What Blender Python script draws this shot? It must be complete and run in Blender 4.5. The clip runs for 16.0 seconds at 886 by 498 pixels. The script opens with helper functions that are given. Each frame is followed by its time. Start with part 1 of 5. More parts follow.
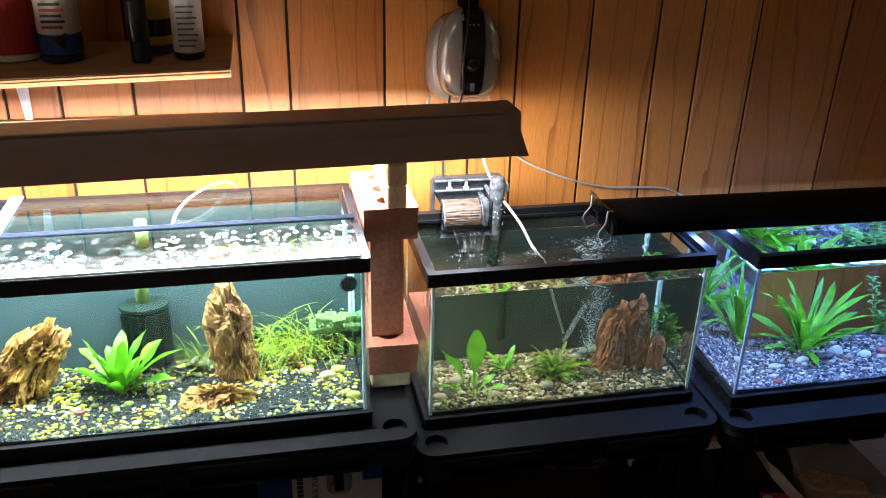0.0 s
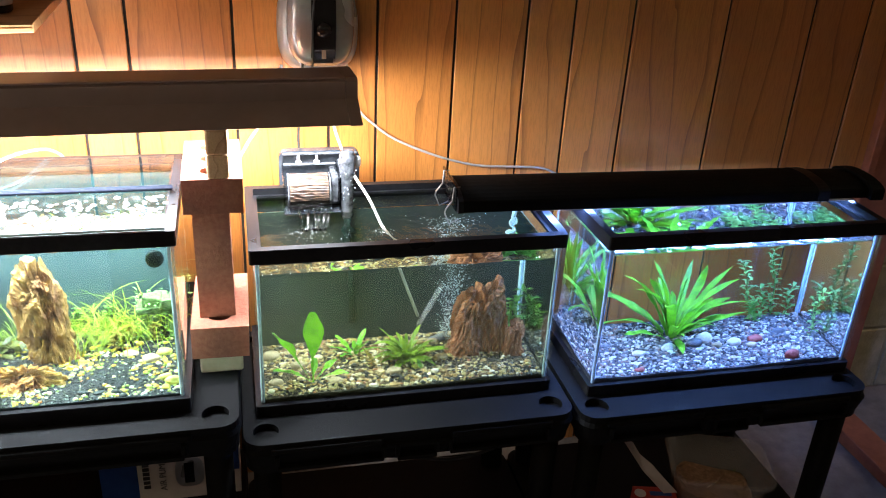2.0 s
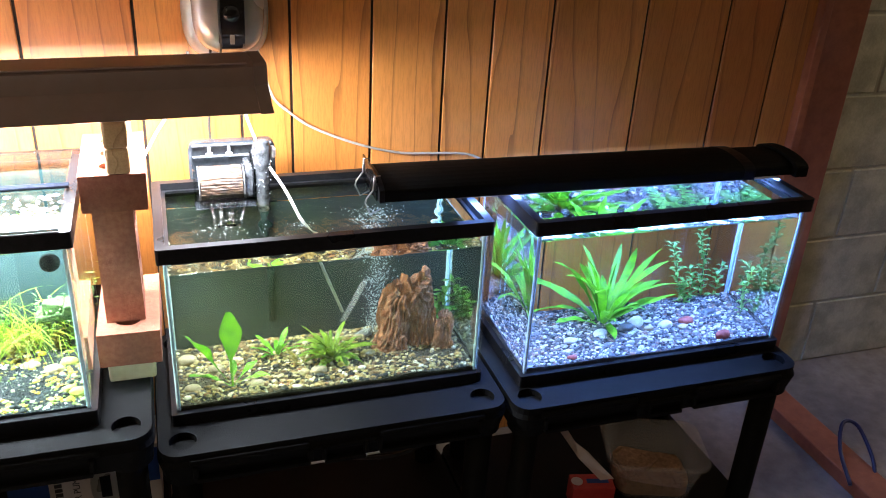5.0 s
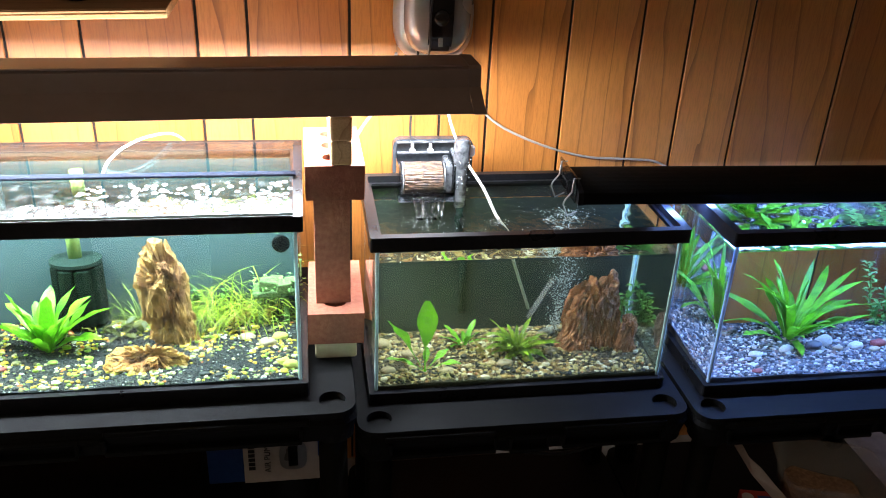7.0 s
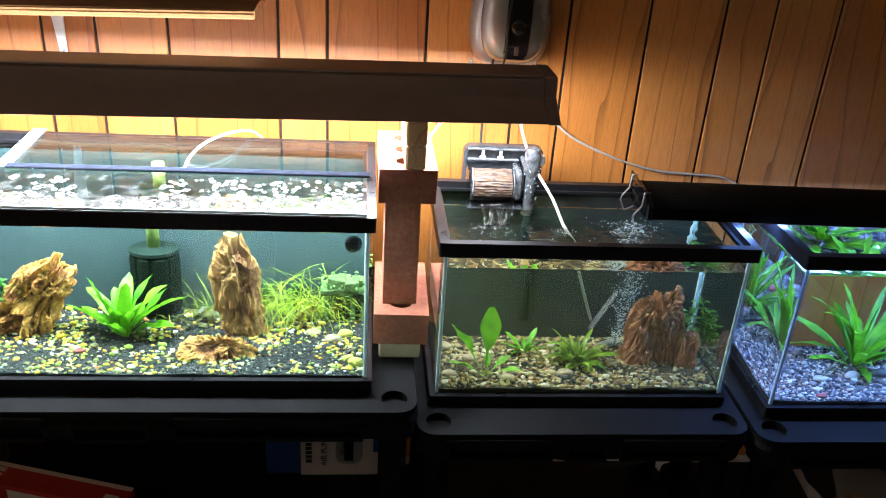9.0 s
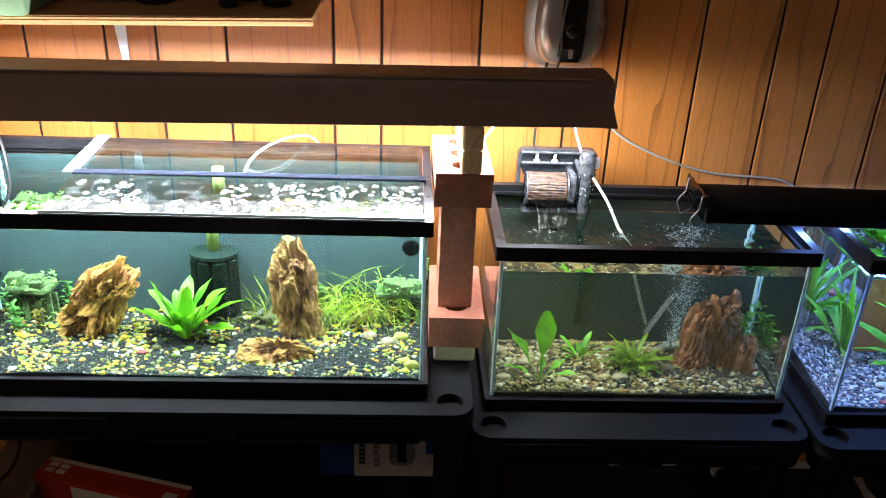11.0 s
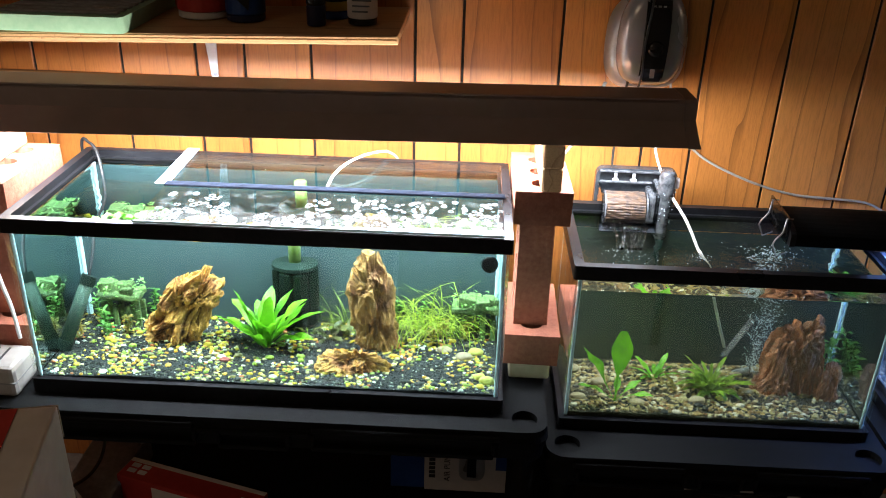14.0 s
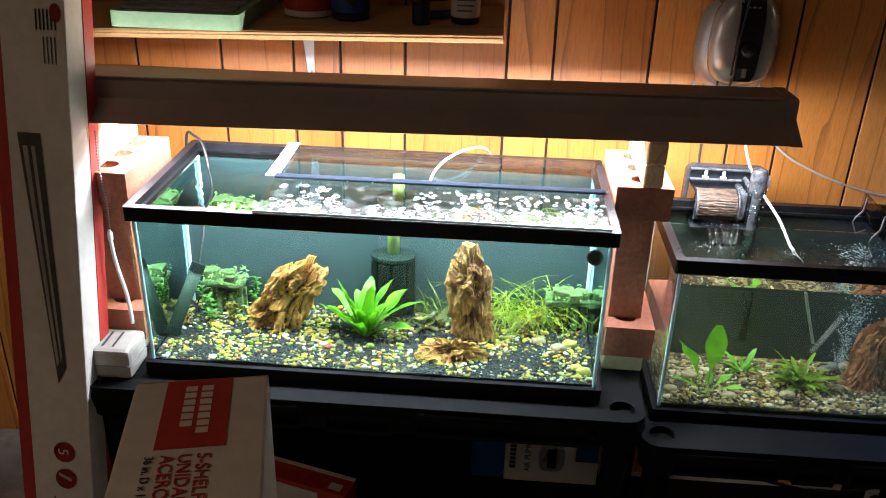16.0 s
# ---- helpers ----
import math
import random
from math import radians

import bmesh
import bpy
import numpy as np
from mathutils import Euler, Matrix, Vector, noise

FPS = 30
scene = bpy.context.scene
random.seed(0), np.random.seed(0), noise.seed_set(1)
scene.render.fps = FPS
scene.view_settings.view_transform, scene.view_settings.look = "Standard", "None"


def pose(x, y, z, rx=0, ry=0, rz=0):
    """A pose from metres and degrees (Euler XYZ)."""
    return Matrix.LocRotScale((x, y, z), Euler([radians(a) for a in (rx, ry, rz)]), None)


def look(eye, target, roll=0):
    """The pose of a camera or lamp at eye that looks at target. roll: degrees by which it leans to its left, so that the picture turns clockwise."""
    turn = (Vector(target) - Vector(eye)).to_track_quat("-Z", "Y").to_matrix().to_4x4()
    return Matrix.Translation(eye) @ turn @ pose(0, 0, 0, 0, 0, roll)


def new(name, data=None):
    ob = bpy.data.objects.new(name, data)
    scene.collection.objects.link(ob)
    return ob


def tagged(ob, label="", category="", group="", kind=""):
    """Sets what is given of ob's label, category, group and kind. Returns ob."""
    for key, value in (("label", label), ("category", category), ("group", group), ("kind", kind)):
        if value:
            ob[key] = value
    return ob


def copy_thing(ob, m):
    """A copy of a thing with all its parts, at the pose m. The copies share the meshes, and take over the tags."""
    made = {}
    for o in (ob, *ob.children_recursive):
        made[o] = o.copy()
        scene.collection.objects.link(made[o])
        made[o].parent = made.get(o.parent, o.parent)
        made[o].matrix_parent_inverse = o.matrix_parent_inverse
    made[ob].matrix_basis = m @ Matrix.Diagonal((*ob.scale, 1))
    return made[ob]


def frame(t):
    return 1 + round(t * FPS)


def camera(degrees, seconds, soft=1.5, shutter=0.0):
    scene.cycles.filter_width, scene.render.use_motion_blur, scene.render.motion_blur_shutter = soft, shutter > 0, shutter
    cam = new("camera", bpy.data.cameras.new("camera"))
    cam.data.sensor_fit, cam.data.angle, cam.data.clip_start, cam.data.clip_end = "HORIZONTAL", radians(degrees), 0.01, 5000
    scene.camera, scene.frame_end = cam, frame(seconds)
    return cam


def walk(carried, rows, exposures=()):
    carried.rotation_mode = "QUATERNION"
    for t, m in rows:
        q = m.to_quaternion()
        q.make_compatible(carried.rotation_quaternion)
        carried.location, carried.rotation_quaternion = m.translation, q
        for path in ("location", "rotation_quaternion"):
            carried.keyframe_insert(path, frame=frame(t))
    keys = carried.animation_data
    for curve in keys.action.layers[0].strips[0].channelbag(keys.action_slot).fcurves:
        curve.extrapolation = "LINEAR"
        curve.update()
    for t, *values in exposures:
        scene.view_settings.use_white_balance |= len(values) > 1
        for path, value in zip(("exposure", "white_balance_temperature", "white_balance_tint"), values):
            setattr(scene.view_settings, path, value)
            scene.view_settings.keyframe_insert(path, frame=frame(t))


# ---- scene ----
cam = camera(54.9, 16.0, soft=1.0)
PATH = [
    (0, (-0.245, -1.218, 1.473), (0.145, 0.549, 0.62), 1.6),
    (0.5, (-0.195, -1.196, 1.473), (0.207, 0.539, 0.561), 1.6),
    (1, (-0.116, -1.188, 1.452), (0.312, 0.552, 0.563), 2.3),
    (1.5, (-0.046, -1.172, 1.44), (0.401, 0.563, 0.551), 3.3),
    (2, (-0.007, -1.194, 1.419), (0.447, 0.55, 0.552), 3.3),
    (2.5, (0.024, -1.19, 1.407), (0.537, 0.539, 0.543), 3.9),
    (3, (0.045, -1.179, 1.416), (0.571, 0.542, 0.542), 3.5),
    (5.5, (0.01, -1.146, 1.396), (0.614, 0.544, 0.513), 3.5),
    (6, (-0.033, -1.149, 1.397), (0.495, 0.567, 0.514), 3.9),
    (6.5, (-0.066, -1.16, 1.406), (0.311, 0.589, 0.512), 2.8),
    (7, (-0.092, -1.164, 1.407), (0.217, 0.599, 0.515), 2.7),
    (7.5, (-0.099, -1.168, 1.41), (0.168, 0.602, 0.52), 3.1),
    (8, (-0.112, -1.17, 1.416), (0.123, 0.603, 0.522), 3.6),
    (8.5, (-0.12, -1.171, 1.418), (0.089, 0.606, 0.525), 3.9),
    (9, (-0.122, -1.172, 1.42), (0.07, 0.606, 0.524), 3.9),
    (11.5, (-0.153, -1.175, 1.425), (-0.097, 0.612, 0.528), 2.2),
    (12, (-0.159, -1.179, 1.424), (-0.141, 0.612, 0.534), 2.1),
    (12.5, (-0.161, -1.182, 1.427), (-0.156, 0.611, 0.54), 2.3),
    (13, (-0.164, -1.184, 1.429), (-0.177, 0.608, 0.542), 2.2),
    (13.5, (-0.171, -1.185, 1.429), (-0.211, 0.613, 0.554), 1.9),
    (14, (-0.169, -1.182, 1.433), (-0.224, 0.616, 0.559), 1.7),
    (14.5, (-0.178, -1.184, 1.434), (-0.257, 0.616, 0.566), 1.5),
    (15, (-0.206, -1.192, 1.428), (-0.295, 0.608, 0.56), 1.7),
    (15.5, (-0.262, -1.209, 1.432), (-0.359, 0.589, 0.562), 1.9),
    (16, (-0.298, -1.231, 1.435), (-0.405, 0.564, 0.561), 1.7),
]
walk(cam, [(t, look(eye, target, roll)) for t, eye, target, roll in PATH],
     exposures=[(0, -0.58), (1, -0.28), (2, 0.06), (3, 0.36), (5.5, 0.38), (6.5, -0.10), (7.5, -0.46), (9, -0.62), (11.5, -0.78), (16, -0.95)])

# ---- world and light ----
world = bpy.data.worlds.new("world")
scene.world = world
world.use_nodes = True
world.node_tree.nodes["Background"].inputs[0].default_value = (0.9, 0.75, 0.6, 1)
world.node_tree.nodes["Background"].inputs[1].default_value = 0.012


def lamp(name, m, sx, sy, watts, colour):
    data = bpy.data.lights.new(name, "AREA")
    data.shape, data.size, data.size_y, data.energy, data.color = "RECTANGLE", sx, sy, watts, colour
    ob = new(name, data)
    ob.matrix_world = m
    return ob


# tubes of the shop light and the strip in the black hood; the other lamps are unseen additions
lamp("tube_light", pose(-0.421, 0.142, 1.003, 14, 0, 2.7), 1.15, 0.1, 60.0, (0.79, 0.86, 1.0))
# uplight added over the housing to brighten the wall above; no slot is built
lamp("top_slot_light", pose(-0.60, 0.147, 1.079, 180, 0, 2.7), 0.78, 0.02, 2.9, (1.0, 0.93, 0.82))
lamp("hood_light", pose(0.80, 0.077, 0.8515, 0, 0, -1), 0.62, 0.026, 7.6, (0.17, 0.34, 1.0))
# unseen room lamp, assumed for the dim light on wall and cartons
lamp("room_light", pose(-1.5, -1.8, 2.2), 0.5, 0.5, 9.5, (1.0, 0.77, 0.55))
# second unseen lamp, added to brighten the far right wall and floor
lamp("far_room_light", pose(2.9, -0.1, 1.9), 0.4, 0.4, 5.5, (1.0, 0.80, 0.60))

# ---- materials ----
def nodes_of(name):
    m = bpy.data.materials.new(name)
    m.use_nodes = True
    t = m.node_tree
    return m, t, t.nodes["Principled BSDF"]


def tex(t, kind, vec, **vals):
    n = t.nodes.new(kind)
    t.links.new(vec, n.inputs["Vector"])
    for k, v in vals.items():
        n.inputs[k.replace("_", " ")].default_value = v
    return n


def coords(t, scale=(1, 1, 1), shift=True):
    tc = t.nodes.new("ShaderNodeTexCoord")
    mp = t.nodes.new("ShaderNodeMapping")
    mp.inputs["Scale"].default_value = scale
    t.links.new(tc.outputs["Object"], mp.inputs["Vector"])
    if shift:
        oi = t.nodes.new("ShaderNodeObjectInfo")
        mul = t.nodes.new("ShaderNodeMath")
        mul.operation = "MULTIPLY"
        mul.inputs[1].default_value = 37.0
        t.links.new(oi.outputs["Random"], mul.inputs[0])
        t.links.new(mul.outputs[0], mp.inputs["Location"])
    return mp.outputs[0]


def ramp(t, fac, stops):
    n = t.nodes.new("ShaderNodeValToRGB")
    e = n.color_ramp.elements
    while len(e) < len(stops):
        e.new(0.5)
    for el, (p, c) in zip(e, stops):
        el.position, el.color = p, (*c, 1)
    t.links.new(fac, n.inputs[0])
    return n.outputs[0]


def mix(t, a, b, fac, mode="MIX"):
    n = t.nodes.new("ShaderNodeMix")
    n.data_type, n.blend_type = "RGBA", mode
    for sock, v in ((n.inputs[0], fac), (n.inputs[6], a), (n.inputs[7], b)):
        if isinstance(v, (int, float)):
            sock.default_value = v
        elif isinstance(v, tuple):
            sock.default_value = (*v, 1)
        else:
            t.links.new(v, sock)
    return n.outputs[2]


def bump(t, height, p, strength, dist=0.002):
    n = t.nodes.new("ShaderNodeBump")
    n.inputs["Strength"].default_value, n.inputs["Distance"].default_value = strength, dist
    t.links.new(height, n.inputs["Height"])
    t.links.new(n.outputs[0], p.inputs["Normal"])


def surface(name, c1, c2, scale=60, rough=0.6, metal=0.0, bumps=0.2, stain=0.25, spread=0.0, spec=0.5):
    """Two colours by fine noise, slow stains, a fine relief, and per-object tone when spread is given."""
    m, t, p = nodes_of(name)
    v = coords(t)
    fine = tex(t, "ShaderNodeTexNoise", v, Scale=scale, Detail=6, Roughness=0.6)
    slow = tex(t, "ShaderNodeTexNoise", v, Scale=scale / 9, Detail=3)
    col = ramp(t, fine.outputs[0], [(0.3, c1), (0.7, c2)])
    dark = ramp(t, slow.outputs[0], [(0.35, (1 - stain,) * 3), (0.65, (1, 1, 1))])
    col = mix(t, col, dark, 1.0, "MULTIPLY")
    if spread:
        oi = t.nodes.new("ShaderNodeObjectInfo")
        col = mix(t, col, ramp(t, oi.outputs["Random"], [(0, (1 - spread,) * 3), (1, (1 + spread * 0.5,) * 3)]), 1.0, "MULTIPLY")
    t.links.new(col, p.inputs["Base Color"])
    r = t.nodes.new("ShaderNodeMapRange")
    r.inputs["To Min"].default_value, r.inputs["To Max"].default_value = max(rough - 0.1, 0.02), min(rough + 0.12, 1)
    t.links.new(slow.outputs[0], r.inputs["Value"])
    t.links.new(r.outputs[0], p.inputs["Roughness"])
    p.inputs["Metallic"].default_value = metal
    p.inputs["Specular IOR Level"].default_value = spec
    if bumps:
        bump(t, fine.outputs[0], p, bumps)
    return m


def wood(name, light, dark, axis=2, stretch=10.0, rough=0.45, tone=0.45):
    """Grain that runs along one axis, with wavy rings and thin dark pores."""
    m, t, p = nodes_of(name)
    sc = [1.0, 1.0, 1.0]
    sc[axis] = 1.0 / stretch
    v = coords(t, tuple(sc))
    warp = tex(t, "ShaderNodeTexNoise", v, Scale=7, Detail=3)
    add = t.nodes.new("ShaderNodeMixRGB")
    add.inputs[0].default_value = 0.11
    t.links.new(v, add.inputs[1])
    t.links.new(warp.outputs["Color"], add.inputs[2])
    rings = t.nodes.new("ShaderNodeTexWave")
    rings.wave_type, rings.bands_direction, rings.wave_profile = "BANDS", "Y" if axis == 0 else "X", "SAW"
    rings.inputs["Scale"].default_value, rings.inputs["Distortion"].default_value = 7.0, 9.0
    rings.inputs["Detail"].default_value, rings.inputs["Detail Scale"].default_value = 2.0, 1.4
    t.links.new(add.outputs[0], rings.inputs["Vector"])
    pores = tex(t, "ShaderNodeTexNoise", v, Scale=320, Detail=4, Roughness=0.7)
    slow = tex(t, "ShaderNodeTexNoise", v, Scale=5, Detail=2)
    mid = tuple((a * 2 + b) / 3 for a, b in zip(light, dark))
    col = ramp(t, rings.outputs["Fac"], [(0.0, tuple((a + 2 * b) / 3 for a, b in zip(light, dark))), (0.05, mid), (0.14, light), (1.0, light)])
    col = mix(t, col, ramp(t, pores.outputs[0], [(0.38, (0.62, 0.55, 0.5)), (0.55, (1, 1, 1))]), 0.4, "MULTIPLY")
    col = mix(t, col, ramp(t, slow.outputs[0], [(0.3, (0.82, 0.78, 0.74)), (0.7, (1.1, 1.08, 1.05))]), 0.7, "MULTIPLY")
    oi = t.nodes.new("ShaderNodeObjectInfo")
    col = mix(t, col, ramp(t, oi.outputs["Random"], [(0, (1 - tone, 1 - tone * 1.25, 1 - tone * 1.4)), (0.5, (0.9, 0.86, 0.82)), (1, (1.1, 1.15, 1.2))]), 1.0, "MULTIPLY")
    t.links.new(col, p.inputs["Base Color"])
    p.inputs["Roughness"].default_value = rough
    bump(t, pores.outputs[0], p, 0.12, 0.001)
    return m


def glass(name, tint, gloss=1.0, ripple=0.0, rough=0.0):
    """A clear sheet: it lets light through, tinted, and mirrors by Fresnel."""
    m = bpy.data.materials.new(name)
    m.use_nodes = True
    t = m.node_tree
    t.nodes.clear()
    out = t.nodes.new("ShaderNodeOutputMaterial")
    tr = t.nodes.new("ShaderNodeBsdfTransparent")
    gl = t.nodes.new("ShaderNodeBsdfGlossy")
    lw = t.nodes.new("ShaderNodeLayerWeight")
    lw.inputs["Blend"].default_value = 0.5
    pw = t.nodes.new("ShaderNodeMath")
    pw.operation, pw.inputs[1].default_value = "POWER", 4.5
    t.links.new(lw.outputs["Facing"], pw.inputs[0])
    fr = t.nodes.new("ShaderNodeMath")
    fr.operation, fr.inputs[1].default_value, fr.inputs[2].default_value = "MULTIPLY_ADD", 0.9, 0.035
    t.links.new(pw.outputs[0], fr.inputs[0])
    mx = t.nodes.new("ShaderNodeMixShader")
    tr.inputs[0].default_value = (*tint, 1)
    gl.inputs["Roughness"].default_value = rough
    gl.inputs[0].default_value = (gloss, gloss, gloss, 1)
    if ripple:
        v = coords(t)
        n = tex(t, "ShaderNodeTexNoise", v, Scale=45, Detail=3)
        b = t.nodes.new("ShaderNodeBump")
        b.inputs["Strength"].default_value, b.inputs["Distance"].default_value = ripple, 0.004
        t.links.new(n.outputs[0], b.inputs["Height"])
        t.links.new(b.outputs[0], gl.inputs["Normal"])
    t.links.new(fr.outputs[0], mx.inputs[0])
    t.links.new(tr.outputs[0], mx.inputs[1])
    t.links.new(gl.outputs[0], mx.inputs[2])
    t.links.new(mx.outputs[0], out.inputs[0])
    return m


def glow(name, colour, strength):
    m, t, p = nodes_of(name)
    p.inputs["Emission Color"].default_value = (*colour, 1)
    p.inputs["Emission Strength"].default_value = strength
    p.inputs["Base Color"].default_value = (0.8, 0.8, 0.8, 1)
    return m


def islands(name, stops, rough=0.45, bumps=0.1):
    """Each grain of a heap takes one of several colours."""
    m, t, p = nodes_of(name)
    g = t.nodes.new("ShaderNodeNewGeometry")
    col = ramp(t, g.outputs["Random Per Island"], stops)
    t.nodes[-1].color_ramp.interpolation = "CONSTANT"
    v = coords(t, shift=False)
    n = tex(t, "ShaderNodeTexNoise", v, Scale=350, Detail=3)
    col = mix(t, col, ramp(t, n.outputs[0], [(0.3, (0.6, 0.6, 0.6)), (0.7, (1.1, 1.1, 1.1))]), 0.7, "MULTIPLY")
    t.links.new(col, p.inputs["Base Color"])
    p.inputs["Roughness"].default_value = rough
    return m


def leafy(name, dark, light, scale=40):
    """Leaf tissue: lighter streaks along, light shining through."""
    m, t, p = nodes_of(name)
    v = coords(t)
    n = tex(t, "ShaderNodeTexNoise", v, Scale=scale, Detail=5, Roughness=0.6)
    col = ramp(t, n.outputs[0], [(0.3, dark), (0.68, light)])
    oi = t.nodes.new("ShaderNodeObjectInfo")
    col = mix(t, col, ramp(t, oi.outputs["Random"], [(0, (0.7, 0.75, 0.6)), (1, (1.2, 1.1, 1.0))]), 1.0, "MULTIPLY")
    t.links.new(col, p.inputs["Base Color"])
    p.inputs["Roughness"].default_value = 0.42
    tl = t.nodes.new("ShaderNodeBsdfTranslucent")
    mx = t.nodes.new("ShaderNodeMixShader")
    mx.inputs[0].default_value = 0.35
    t.links.new(col, tl.inputs[0])
    t.links.new(p.outputs[0], mx.inputs[1])
    t.links.new(tl.outputs[0], mx.inputs[2])
    t.links.new(mx.outputs[0], t.nodes["Material Output"].inputs[0])
    return m


PANEL = wood("panel_wood", (0.70, 0.272, 0.060), (0.20, 0.06, 0.012), 2, 11.0, 0.40, 0.38)
PINE = wood("shelf_wood", (0.52, 0.33, 0.17), (0.22, 0.11, 0.05), 0, 9.0, 0.6, 0.2)
STICK = wood("stick_wood", (0.62, 0.40, 0.20), (0.30, 0.15, 0.06), 1, 5.0, 0.7, 0.25)
GROOVE = surface("groove", (0.012, 0.008, 0.006), (0.03, 0.018, 0.012), 30, 0.8)
BLOCK = surface("block_paint", (0.50, 0.485, 0.34), (0.60, 0.58, 0.42), 140, 0.85, bumps=0.6, stain=0.35)
MORTAR = surface("mortar", (0.42, 0.41, 0.29), (0.50, 0.48, 0.35), 120, 0.95, bumps=0.6)
CONCRETE = surface("concrete", (0.24, 0.20, 0.16), (0.38, 0.33, 0.27), 25, 0.85, bumps=0.5, stain=0.5)
REDWOOD = surface("red_paint", (0.30, 0.085, 0.035), (0.42, 0.13, 0.055), 50, 0.6, bumps=0.3, stain=0.35)
PLASTER = surface("plaster", (0.55, 0.5, 0.42), (0.62, 0.57, 0.48), 40, 0.9)
BLACKTRIM = surface("black_trim", (0.006, 0.006, 0.007), (0.014, 0.014, 0.015), 90, 0.30, bumps=0.04, stain=0.3, spec=0.2)
BLACKPLASTIC = surface("resin", (0.0035, 0.0035, 0.0033), (0.0075, 0.0075, 0.007), 500, 0.62, bumps=0.25, stain=0.3, spec=0.08)
BRICK = surface("brick_clay", (0.30, 0.085, 0.045), (0.42, 0.14, 0.075), 120, 0.85, bumps=0.6, stain=0.3)
BROWNMETAL = surface("brown_enamel", (0.285, 0.215, 0.193), (0.33, 0.25, 0.225), 25, 0.38, bumps=0.03, stain=0.15)
WHITEENAMEL = surface("white_enamel", (0.78, 0.78, 0.78), (0.84, 0.84, 0.84), 40, 0.35, bumps=0.02, stain=0.05)
CLEAR = glass("clear_glass", (0.965, 0.99, 0.982))
LIDGLASS = glass("lid_glass", (0.95, 0.99, 0.98))


def water(name, tint):
    """A clear body of water: it bends and mirrors light at its faces."""
    m = bpy.data.materials.new(name)
    m.use_nodes = True
    t = m.node_tree
    t.nodes.clear()
    out = t.nodes.new("ShaderNodeOutputMaterial")
    g = t.nodes.new("ShaderNodeBsdfGlass")
    g.inputs["IOR"].default_value, g.inputs["Roughness"].default_value = 1.33, 0.0
    g.inputs["Color"].default_value = (*tint, 1)
    t.links.new(g.outputs[0], out.inputs[0])
    return m


WATERL = water("water_clear", (0.67, 0.80, 0.785))
WATERM = water("water_murky", (0.76, 0.83, 0.73))
WATERR = water("water_blue", (0.95, 0.98, 1.0))
# pale cyan and blue stand for light shining in the glass edges
LITEDGE = surface("lit_edge_cyan", (0.55, 0.78, 0.80), (0.72, 0.90, 0.92), 60, 0.3, bumps=0.1, stain=0.1)
BLUELITEDGE = surface("lit_edge_blue", (0.45, 0.62, 0.85), (0.60, 0.76, 0.95), 60, 0.3, bumps=0.1, stain=0.1)
TUBEGLOW = glow("tube_glow", (1.0, 0.97, 0.92), 14.0)
LEDGLOW = glow("led_glow", (0.32, 0.50, 1.0), 22.0)
BACKTEAL = surface("teal_backing", (0.030, 0.055, 0.056), (0.038, 0.066, 0.066), 6, 0.5, bumps=0.0, stain=0.2)
# sheet above the water coloured darker to keep the water's reflection dark
BACKTOP = surface("dark_top_backing", (0.010, 0.013, 0.016), (0.018, 0.022, 0.026), 9, 0.4, bumps=0.0)
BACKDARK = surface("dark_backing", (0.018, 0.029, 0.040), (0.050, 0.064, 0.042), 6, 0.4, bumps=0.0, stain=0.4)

# ---- building helpers ----
ORIGIN = {}


def thing(name, at, label, category, group="", kind="", turn=0.0):
    ob = new(name)
    ob.empty_display_size = 0.02
    ob.matrix_world = pose(*at, 0, 0, turn)
    ORIGIN[ob.name] = Vector(at)
    return tagged(ob, label, category, group, kind)


def part(name, bm, material, parent=None, label="", smooth=False):
    """Links a bmesh, in world places, as one mesh; under a parent it is kept in the parent's own frame."""
    at = ORIGIN.get(parent.name, Vector()) if parent else Vector()
    if at.length:
        bmesh.ops.translate(bm, vec=-at, verts=bm.verts)
    bmesh.ops.recalc_face_normals(bm, faces=bm.faces)
    data = bpy.data.meshes.new(name)
    bm.to_mesh(data)
    bm.free()
    for mat in material if isinstance(material, (list, tuple)) else (material,):
        data.materials.append(mat)
    if smooth:
        for f in data.polygons:
            f.use_smooth = True
    ob = new(name, data)
    if parent:
        ob.parent = parent
        ORIGIN[ob.name] = at
    return tagged(ob, label)


def solo(name, bm, material, label, category, group="", kind="", smooth=False):
    """A thing that is one mesh."""
    return tagged(part(name, bm, material, None, "", smooth), label, category, group, kind)


def box(x0, x1, y0, y1, z0, z1, bevel=0.0, bm=None, seg=2):
    fresh = bm is None
    bm = bm or bmesh.new()
    vs = bmesh.ops.create_cube(bm, size=1)["verts"]
    for v in vs:
        v.co = ((x0 + x1) / 2 + v.co.x * (x1 - x0), (y0 + y1) / 2 + v.co.y * (y1 - y0), (z0 + z1) / 2 + v.co.z * (z1 - z0))
    if bevel:
        es = list({e for v in vs for e in v.link_edges})
        bmesh.ops.bevel(bm, geom=es, offset=bevel, segments=seg, affect="EDGES", profile=0.5)
    return bm


def ring(cx, cy, r, n, ry=None):
    return [(cx + r * math.cos(6.28318 * k / n), cy + (ry or r) * math.sin(6.28318 * k / n)) for k in range(n)]


def rounded(x0, x1, y0, y1, r, n=5):
    pts = []
    for cx, cy, a in ((x1 - r, y1 - r, 0), (x0 + r, y1 - r, 90), (x0 + r, y0 + r, 180), (x1 - r, y0 + r, 270)):
        pts += [(cx + r * math.cos(radians(a + 90 * k / n)), cy + r * math.sin(radians(a + 90 * k / n))) for k in range(n + 1)]
    return pts


